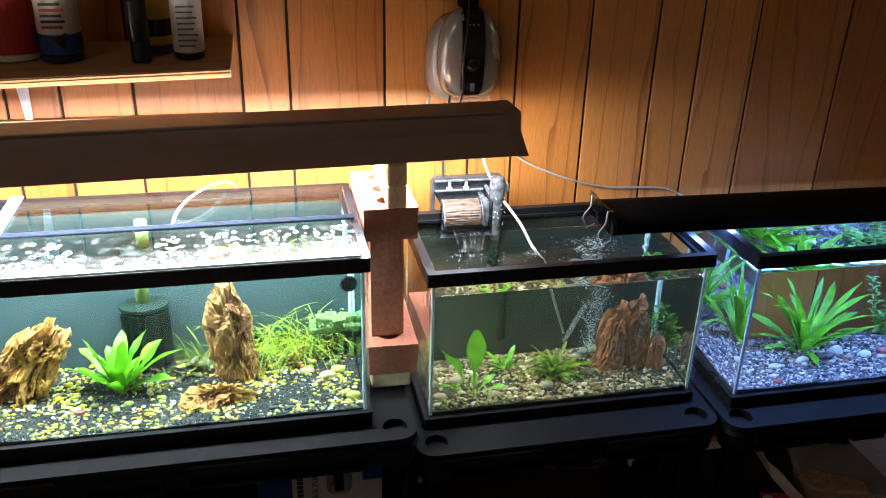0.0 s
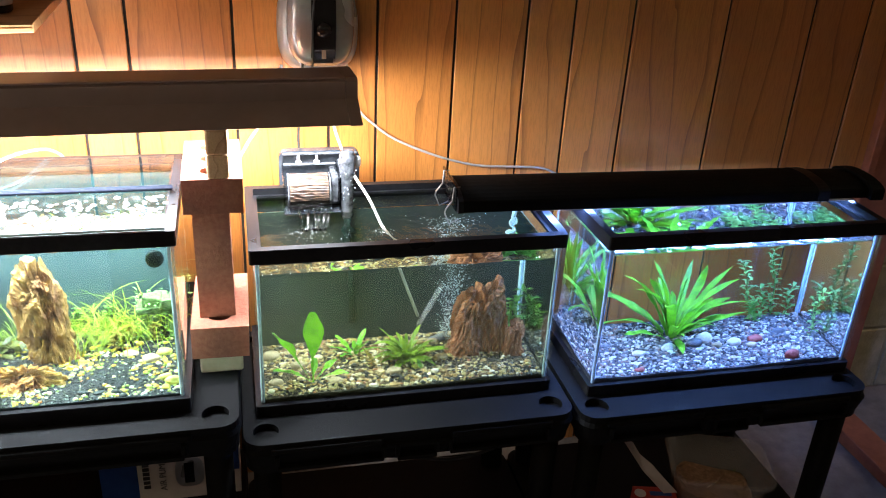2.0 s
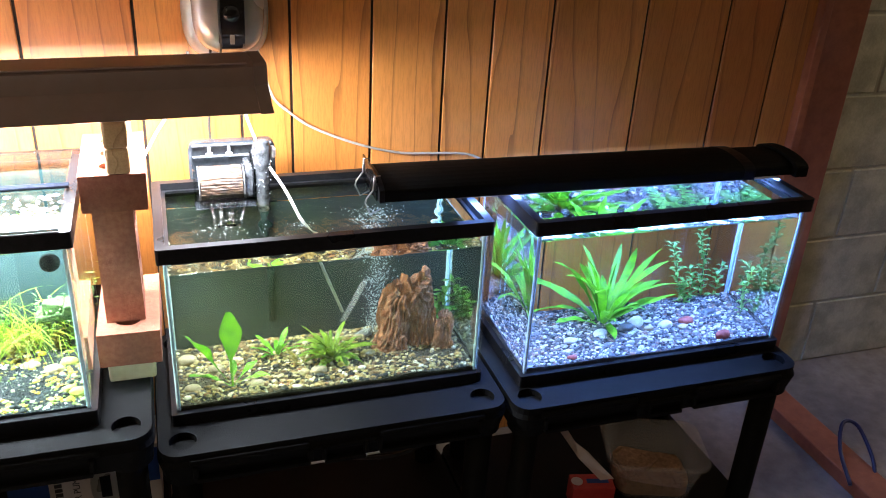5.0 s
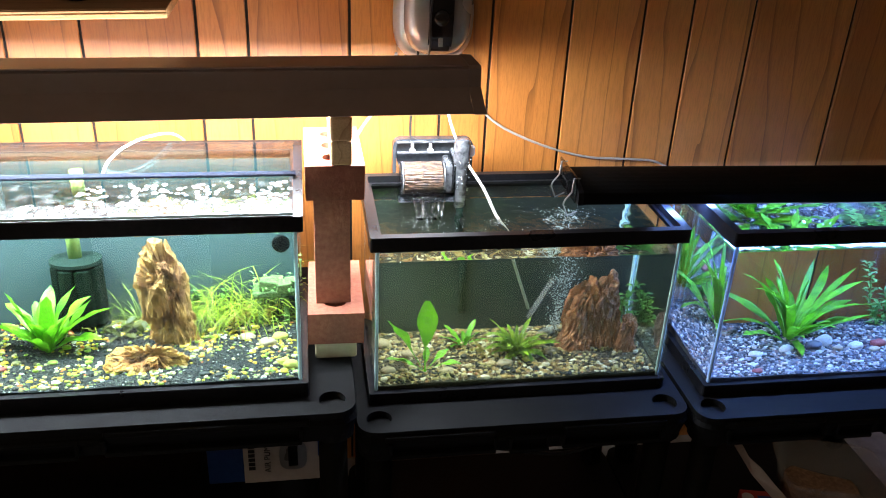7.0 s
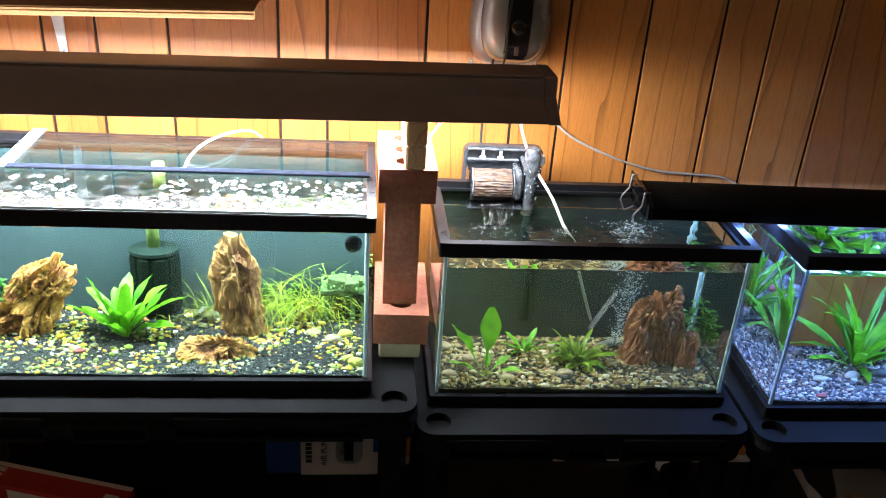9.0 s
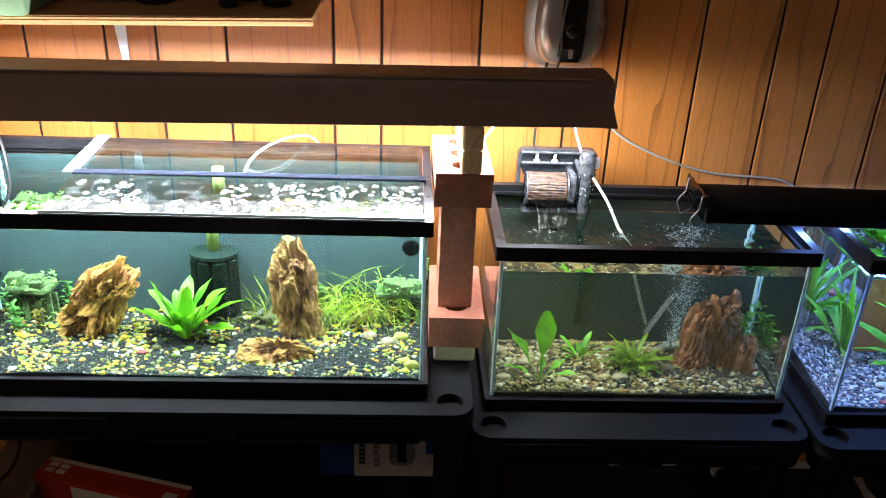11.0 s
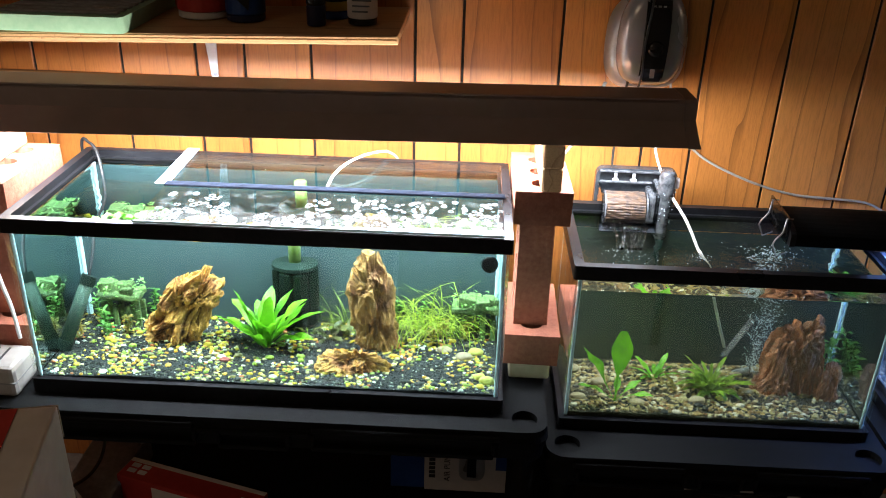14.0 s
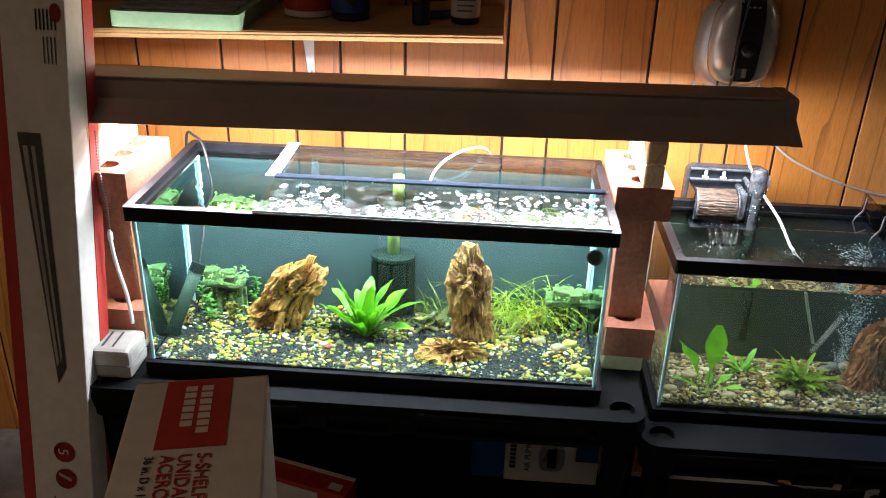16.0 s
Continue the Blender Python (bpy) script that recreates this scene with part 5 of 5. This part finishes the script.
part("hanger", box(0.136, 0.170, 0.40, WALL - 0.0006, 1.1940, 1.2470, 0.004), BLACKPLASTIC, pump)
part("cord", sweep(curve([(0.145, 0.385, 1.2620), (0.142, 0.37, 1.2220), (0.139, 0.360, 1.1720), (0.133, 0.358, 1.1020), (0.134, 0.360, 1.0470), (0.130, 0.375, 1.0120), (0.125, 0.39, 0.99)]), 0.0022, 8), CORD, pump, "thin black cord", smooth=True)

solo("wall_batten", box(-1.5, -0.283, 0.4285, WALL - 0.0004, 0.981, 0.996, 0.002), PINE, "thin pale pine batten fixed along the wall", "batten")
TILT = math.tan(radians(1.5))


def shelf_z(x):
    return 1.142 + TILT * (x + 0.287)


bm = box(-1.5, -0.293, 0.190, WALL - 0.0006, -0.0155, 0.0, 0.0015)
for v in bm.verts:
    v.co.z += shelf_z(v.co.x)
board = solo("wall_shelf", bm, PINE, "raw wooden wall shelf on white brackets", "shelf")
for k in range(2):
    bm = box(-1.499, -0.294, 0.1885, 0.1898, -0.0105 + 0.005 * k, -0.0080 + 0.005 * k)
    for v in bm.verts:
        v.co.z += shelf_z(v.co.x)
    part("ply_line", bm, STICK, board)
br = thing("shelf_bracket", (-0.672, WALL, 1.08), "white painted metal shelf bracket", "shelf bracket")
bm = box(-0.684, -0.657, WALL - 0.0075, WALL - 0.0045, 1.010, 1.127, 0.0006, seg=1)
for v in bm.verts:
    f = (1.127 - v.co.z) / 0.117
    v.co.x = -0.6645 + (v.co.x + 0.6705) * (1 - 0.55 * f) - 0.006 * (1 - f)
part("wall_plate", bm, WHITEENAMEL, br)
part("web", box(-0.6725, -0.6705, WALL - 0.0044, WALL - 0.0006, 1.012, 1.126), WHITEENAMEL, br)
bm = lathe(0, 0, [(0.0032, 0), (0.0032, 0.0015)], 10)
bmesh.ops.rotate(bm, cent=(0, 0, 0), matrix=Matrix.Rotation(radians(90), 3, "X"), verts=bm.verts)
bmesh.ops.translate(bm, vec=(-0.664, WALL - 0.0078, 1.022), verts=bm.verts)
part("screw", bm, WIRE, br)
br.matrix_world = pose(-0.679, WALL, 1.060)


tube("drifting_plant", [(-0.262, 0.10, 0.842), (-0.24, 0.098, 0.848), (-0.215, 0.095, 0.856), (-0.19, 0.09, 0.866), (-0.165, 0.085, 0.871)], 0.0009, GRASS, "single thin green water plant drifting below the surface", "aquatic plant")


# ---- things on the wall shelf ----
def bottle(name, x, y, r, h, bands, label, cat="bottle", group=""):
    """A round container in stacked bands: (from, to, material, part name)."""
    z = shelf_z(x) + 0.0008 + abs(TILT) * r
    u = thing(name, (x, y, z), label, cat, group)
    for a, b, mat, nm in bands:
        rr = r * (0.97 if nm in ("base", "cap") else 1.0)
        part(nm, lathe(x, y, [(rr * 0.94, z + a), (rr, z + a + 0.002), (rr, z + b - 0.002), (rr * 0.94, z + b)], 28), mat, u, smooth=False)
    return u


b1 = bottle("food_jar", -0.553, 0.275, 0.034, 0.16, [(0, 0.012, NAVY, "base"), (0.0121, 0.045, BLUEINK, "label_band"), (0.0451, 0.115, LABELW, "label"), (0.1151, 0.14, NAVY, "cap")], "round fish food jar with a white and blue label")
for k in range(5):
    part("print_bar", box(-0.572, -0.540 + 0.004 * (k % 2), 0.2405, 0.2425, shelf_z(-0.553) + 0.058 + 0.009 * k, shelf_z(-0.553) + 0.062 + 0.009 * k), REDINK if k in (0, 3) else DARKINK, b1)
bm = bmesh.new()
vs = [bm.verts.new(p) for p in ((-0.558, 0.2405, shelf_z(-0.55) + 0.040), (-0.536, 0.2425, shelf_z(-0.55) + 0.052), (-0.540, 0.2422, shelf_z(-0.55) + 0.022))]
bm.faces.new(vs)
bmesh.ops.solidify(bm, geom=bm.faces[:], thickness=0.001)
part("printed_shape", bm, DARKINK, b1)
drop = bottle("dropper_bottle", -0.427, 0.225, 0.0165, 0.1, [(0, 0.034, NAVY, "cap"), (0.0341, 0.10, GLOSSBLACK, "body")], "small dark bottle standing on its navy cap")
b3 = bottle("white_bottle", -0.352, 0.235, 0.0255, 0.15, [(0, 0.011, GLOSSBLACK, "base"), (0.0111, 0.11, LABELW, "label"), (0.1101, 0.135, GLOSSBLACK, "shoulder")], "dark bottle with a pale printed label")
for k in range(8):
    part("print_bar", box(-0.366, -0.340 + 0.003 * (k % 3), 0.2085, 0.2105, shelf_z(-0.352) + 0.024 + 0.009 * k, shelf_z(-0.352) + 0.0265 + 0.009 * k), STONE["DARK"], b3)
b1.matrix_world = pose(-0.566, 0.302, b1.matrix_world.translation.z)
drop.matrix_world = pose(-0.437, 0.262, drop.matrix_world.translation.z)
b3.matrix_world = pose(-0.361, 0.277, b3.matrix_world.translation.z)
bottle("red_tub", -0.648, 0.335, 0.046, 0.12, [(0, 0.012, LABELW, "base"), (0.0121, 0.11, REDINK, "wrap")], "red plastic tub with a pale base", "tub")
bottle("yellow_can", -0.418, 0.335, 0.030, 0.12, [(0, 0.014, BLUEINK, "base"), (0.0141, 0.03, YELLOW, "band"), (0.0301, 0.058, GLOSSBLACK, "label"), (0.0581, 0.11, YELLOW, "upper_band")], "yellow can with a black label", "can")
z = shelf_z(-0.82) + 0.004
tr = thing("mint_tray", (-0.82, 0.23, z), "mint green foam tray with a dark slatted insert", "tray")
part("body", plate(rounded(-0.935, -0.715, 0.135, 0.40, 0.012), [], z, z + 0.026), MINT, tr)
for k in range(9):
    part("slat", box(-0.922, -0.728, 0.152 + 0.027 * k, 0.168 + 0.027 * k, z + 0.0262, z + 0.031, 0.002), GREYCLOTH, tr)
tr.matrix_world = pose(-0.836, 0.265, z)

# ---- cartons ----
def words(text, size, m, mat, parent, name="print"):
    c = bpy.data.curves.new("print", "FONT")
    c.body, c.size, c.extrude = text, size, 0.0002
    tmp = new("print_source", c)
    data = bpy.data.meshes.new_from_object(tmp.evaluated_get(bpy.context.evaluated_depsgraph_get()))
    bpy.data.objects.remove(tmp)
    data.name = name
    data.materials.clear()
    data.materials.append(mat)
    ob = new(name, data)
    if parent:
        ob.parent = parent
    ob.matrix_local = m
    return ob


# shelf-unit carton standing on end; its printed top looks up
TOP = 1.045
ct = thing("shelf_carton", (-0.468, -0.897, FLOOR), "tall white and red cardboard carton standing on the floor", "carton", turn=13.0)
ORIGIN[ct.name] = Vector((0, 0, 0))
bm = box(-0.0505, 0.0505, -0.24, 0.215, 0, TOP - FLOOR, 0.002)
part("body", bm, CARTON, ct)
part("red_panel", box(-0.0255, 0.0235, 0.131, 0.2135, TOP - FLOOR + 0.0002, TOP - FLOOR + 0.0008), REDINK, ct)
part("flap_seam", box(-0.0505, 0.0505, 0.2152, 0.2165, TOP - FLOOR - 0.03, TOP - FLOOR - 0.001), STONE["TAN"], ct)
hgt = TOP - FLOOR + 0.001
for k, (cx, ln) in enumerate(((0.0055, 0.066), (-0.0065, 0.060))):
    for q in range(7 if k == 0 else 6):
        part("logo_bar", box(cx - 0.0043, cx + 0.0043, 0.204 - 0.0086 * q - 0.0062, 0.204 - 0.0086 * q, hgt, hgt + 0.0005), CARTON, ct)
for k, (tx, sz, cx, mt) in enumerate((("5-SHELF", 0.0135, 0.0050, REDINK), ("UNIDAD DE", 0.0135, -0.0075, REDINK), ("ACERO PARA", 0.0135, -0.0195, REDINK), ("36 in. D x 18 in. W", 0.0085, -0.0300, DARKINK))):
    words(tx, sz, Matrix.Translation((cx, 0.124, hgt)) @ Matrix.Rotation(radians(-90), 4, "Z"), mt, ct)

# tall lamp carton leaning on the shop light
lc = new("lamp_carton")
lc.matrix_world = pose(-1.012, -0.215, FLOOR, -11.3, 0, -3)
ORIGIN[lc.name] = Vector((0, 0, 0))
tagged(lc, "tall white and red shop light carton leaning upright", "carton")
part("body", box(-0.066, 0.058, 0, 0.078, 0, 1.30, 0.002), CARTON, lc)
part("red_edge", box(-0.0672, -0.046, -0.0008, 0.0786, 0.001, 1.299), REDINK, lc)
part("red_side", box(0.0565, 0.0592, 0.050, 0.0788, 0.001, 1.299), REDINK, lc)
SHADE = surface("printed_grey", (0.13, 0.115, 0.10), (0.20, 0.18, 0.16), 60, 0.5, bumps=0.02)


def slab(pts, y, mat, name, thick=0.0006):
    bm = bmesh.new()
    bm.faces.new([bm.verts.new((x, y, z)) for x, z in pts])
    bmesh.ops.solidify(bm, geom=bm.faces[:], thickness=thick)
    return part(name, bm, mat, lc)


slab([(-0.030, 0.985), (0.008, 0.985), (0.026, 0.60), (0.010, 0.57)], -0.0016, SHADE, "printed_fixture")
slab([(-0.022, 0.965), (-0.014, 0.965), (0.014, 0.61), (0.010, 0.60)], -0.0026, LABELW, "printed_tube")
slab([(-0.008, 0.965), (-0.002, 0.965), (0.020, 0.62), (0.017, 0.61)], -0.0026, LABELW, "printed_tube")
for zc in (1.205, 1.165):
    slab([(0.044 + 0.009 * math.cos(6.28318 * k / 20), zc + 0.014 * math.sin(6.28318 * k / 20)) for k in range(20)], -0.0016, REDINK, "printed_disc")
for zc, r in ((0.445, 0.019), (0.395, 0.019)):
    slab([(0.012 + r * math.cos(6.28318 * k / 24), zc + r * math.sin(6.28318 * k / 24)) for k in range(24)], -0.0016, REDINK, "printed_disc")
words("5", 0.026, Matrix.Translation((0.012, -0.0028, 0.437)) @ Matrix.Rotation(radians(90), 4, "X") @ Matrix.Rotation(radians(-90), 4, "Z") @ Matrix.Translation((-0.016, -0.01, 0)), LABELW, lc)
slab([(0.000, 0.407), (0.022, 0.397), (0.022, 0.391), (0.000, 0.401)], -0.0026, LABELW, "printed_bar")
for k in range(6):
    slab([(0.012 + 0.006 * k, 1.14), (0.0145 + 0.006 * k, 1.14), (0.0145 + 0.006 * k, 1.17), (0.012 + 0.006 * k, 1.17)], -0.0016, DARKINK, "barcode_bar")
for k in range(4):
    slab([(0.022 + 0.006 * k, 1.09), (0.024 + 0.006 * k, 1.09), (0.024 + 0.006 * k, 1.13), (0.022 + 0.006 * k, 1.13)], -0.0016, SHADE, "print_bar")
slab([(-0.012, 0.30), (-0.009, 0.30), (-0.009, 0.36), (-0.012, 0.36)], -0.0016, SHADE, "print_bar")

# white plug-in timer on the shelf corner
ad = thing("plug_adapter", (-0.918, -0.01, 0.592), "white plastic power adapter on the shelf corner", "power adapter")
# white plastic coloured dim, the corner's shade put into the colour
part("body", box(-0.962, -0.877, -0.045, 0.030, 0.5925, 0.648, 0.008), surface("shaded_plastic", (0.34, 0.31, 0.27), (0.42, 0.39, 0.34), 60, 0.5, bumps=0.05, stain=0.25), ad)
part("seam", box(-0.9625, -0.8765, -0.0455, 0.0305, 0.618, 0.6195), GREYCLOTH, ad)
for k in range(2):
    part("slot", box(-0.930 + 0.018 * k, -0.926 + 0.018 * k, -0.030, 0.016, 0.6478, 0.6486), DARKINK, ad)
ad.matrix_world = pose(-0.926, -0.038, 0.592)
pull = thing("pull_chain", (-0.924, 0.008, 0.89), "beaded pull chain with a white cord hanging from the shop light", "pull chain")
part("cord", sweep(curve([(-0.924, 0.006, 0.815), (-0.922, 0.004, 0.79), (-0.917, 0.002, 0.76), (-0.908, 0.0, 0.715), (-0.905, 0.0, 0.66)]), 0.0034, 8), WHITEPLASTIC, pull, "flat white cord", smooth=True)
part("toggle", lathe(-0.924, 0.006, [(0.002, 0.812), (0.0045, 0.816), (0.0045, 0.828), (0.002, 0.834)], 12), WHITEPLASTIC, pull, smooth=True)
bm = bmesh.new()
for k in range(34):
    bmesh.ops.create_icosphere(bm, subdivisions=1, radius=0.0018, matrix=Matrix.Translation((-0.924 + 0.002 * math.sin(k * 0.21), 0.008, 0.837 + 0.005 * k)))
tagged(part("bead_chain", bm, WIRE, pull, "steel bead chain", smooth=True), kind="stuff")
tube("mains_cable", [(-0.99, 0.20, 0.45), (-0.985, 0.15, 0.30), (-0.96, 0.12, 0.262), (-0.90, 0.07, 0.25), (-0.84, 0.0, 0.235), (-0.80, -0.03, 0.185)], 0.0038, WHITEPLASTIC, "white cord over the grey slab", "cord")
tube("power_cord", [(-0.885, 0.20, 0.50), (-0.885, 0.18, 0.32), (-0.90, 0.14, 0.262), (-0.93, 0.08, 0.262), (-0.98, 0.04, 0.26)], 0.0035, CORD, "black cord over the grey slab", "cord")
solo("grey_slab", box(-0.955, -0.845, 0.02, 0.30, LOW, LOW + 0.075, 0.006), GREYCLOTH, "rough grey slab on the lower shelf", "slab")

# ---- lower shelves ----
wb = thing("wrap_box", (-0.700, 0.118, LOW), "red and white plastic wrap box on the lower shelf", "box", turn=-16)
ORIGIN[wb.name] = Vector((0, 0, 0))
part("body", box(-0.150, 0.160, -0.028, 0.028, 0.0005, 0.090, 0.0015), REDINK, wb)
part("white_panel", box(-0.07, 0.10, -0.0288, -0.0278, 0.006, 0.080), CARTON, wb)
part("top_edge", box(-0.149, 0.159, 0.018, 0.0278, 0.0898, 0.0908), CARTON, wb)
for a in range(2):
    for b in range(2):
        part("badge", box(-0.138 + 0.024 * a, -0.120 + 0.024 * a, -0.012 + 0.016 * b, -0.001 + 0.016 * b, 0.0899, 0.0907), LABELW, wb)
part("barcode", box(0.118, 0.145, -0.018, 0.0, 0.0899, 0.0907), LABELW, wb)
words("Plastic Wrap", 0.022, Matrix.Translation((0.090, -0.0290, 0.036)) @ Matrix.Rotation(radians(90), 4, "X") @ Matrix.Rotation(radians(180), 4, "Z"), DARKINK, wb)

pb = thing("pump_box", (-0.15, 0.25, LOW), "blue and white air pump box on the lower shelf", "box")
part("body", box(-0.250, -0.050, 0.235, 0.325, LOW + 0.0005, 0.318, 0.0015), CARTON, pb)
part("blue_side", box(-0.322, -0.2505, 0.240, 0.325, LOW + 0.0005, 0.316, 0.0015), BLUEINK, pb)
part("blue_panel", box(-0.100, -0.052, 0.2336, 0.2349, 0.232, 0.310), BLUEINK, pb)
for q in range(6):
    part("logo_bar", box(-0.240, -0.227, 0.2336, 0.2349, 0.205 + 0.011 * q, 0.213 + 0.011 * q), DARKINK, pb)
words("AIR PUMP", 0.018, Matrix.Translation((-0.196 + 0.15, 0.2335 - 0.25, 0.197 - LOW)) @ Matrix.Rotation(radians(90), 4, "X") @ Matrix.Rotation(radians(90), 4, "Z"), DARKINK, pb)
part("printed_pump", oval(-0.150, 0.20, 0.275, 0.028, 0.2349, 0.2325, 0.1, 0.3), SILVER, pb)
part("printed_strip", box(-0.160, -0.141, 0.2312, 0.2324, 0.212, 0.262), GLOSSBLACK, pb)
pb.matrix_world = pose(-0.138, 0.25, LOW)

# clear tub of flakes, torn flap and red packet
tb = thing("clear_tub", (0.945, 0.05, LOW), "clear plastic food tub with brown flakes in it", "tub", turn=-18)
ORIGIN[tb.name] = Vector((0, 0, 0))
bm = bmesh.new()
rows = []
for w, d, z in ((0.075, 0.055, 0.001), (0.082, 0.062, 0.006), (0.098, 0.076, 0.092), (0.106, 0.084, 0.093), (0.106, 0.084, 0.098), (0.096, 0.074, 0.0975), (0.080, 0.060, 0.0075), (0.073, 0.053, 0.004)):
    rows.append([bm.verts.new((x, y, z)) for x, y in rounded(-w, w, -d, d, 0.035, 6)])
for r0, r1 in zip(rows, rows[1:]):
    for k in range(len(r0)):
        bm.faces.new((r0[k], r0[(k + 1) % len(r0)], r1[(k + 1) % len(r0)], r1[k]))
bm.faces.new(rows[0][::-1])
bm.faces.new(rows[-1])
part("shell", bm, TUBCLEAR, tb, smooth=True).visible_shadow = False
bm = plate(rounded(-0.076, 0.076, -0.056, 0.056, 0.03, 6), [], 0.008, 0.03)
bmesh.ops.subdivide_edges(bm, edges=bm.edges[:], cuts=3)
for v in bm.verts:
    if v.co.z > 0.02:
        v.co.z += 0.008 * noise.noise(v.co * 70) + 0.012 * (v.co.x < 0)
part("dry_food", bm, CRUMB, tb, "brown dry flakes")
fp = thing("red_packet", (0.790, 0.022, LOW), "small red food packet with a torn paper flap", "packet", turn=-13)
ORIGIN[fp.name] = Vector((0, 0, 0))
part("body", box(-0.042, 0.045, -0.022, 0.022, 0.0005, 0.055, 0.002), REDINK, fp)
part("badge", lathe(-0.03, 0.0, [(0.012, 0.0552), (0.012, 0.056)], 20), LABELW, fp)
part("print_bar", box(-0.010, 0.035, -0.006, 0.006, 0.0552, 0.056), BLUEINK, fp)
bm = bmesh.new()
vs = [bm.verts.new(p) for p in ((-0.082, 0.020, 0.178), (-0.058, 0.022, 0.168), (-0.040, 0.020, 0.140), (-0.012, 0.016, 0.118), (0.020, 0.008, 0.085), (0.048, 0.004, 0.057), (0.018, 0.000, 0.057), (-0.030, 0.010, 0.105))]
bm.faces.new(vs)
bmesh.ops.solidify(bm, geom=bm.faces[:], thickness=0.001)
part("torn_flap", bm, CARTON, fp, "torn white card flap")
blue = tube("blue_cable", [(1.53, -0.02, FLOOR + 0.042), (1.56, 0.06, FLOOR + 0.075), (1.60, 0.11, FLOOR + 0.11), (1.64, 0.10, FLOOR + 0.10), (1.64, 0.03, FLOOR + 0.05), (1.60, -0.05, FLOOR + 0.006), (1.66, -0.15, FLOOR + 0.005), (1.80, -0.3, FLOOR + 0.005)], 0.005, NAVY, "dark blue cable loop on the floor", "cable")
blue.matrix_world = pose(-0.06, 0.02, 0)
tube("power_cord", [(-0.02, 0.20, 0.40), (0.12, 0.15, 0.30), (0.25, 0.16, 0.285), (0.40, 0.14, 0.275), (0.52, 0.12, 0.33)], 0.004, CORD, "black cord slung under the shelf", "cord")
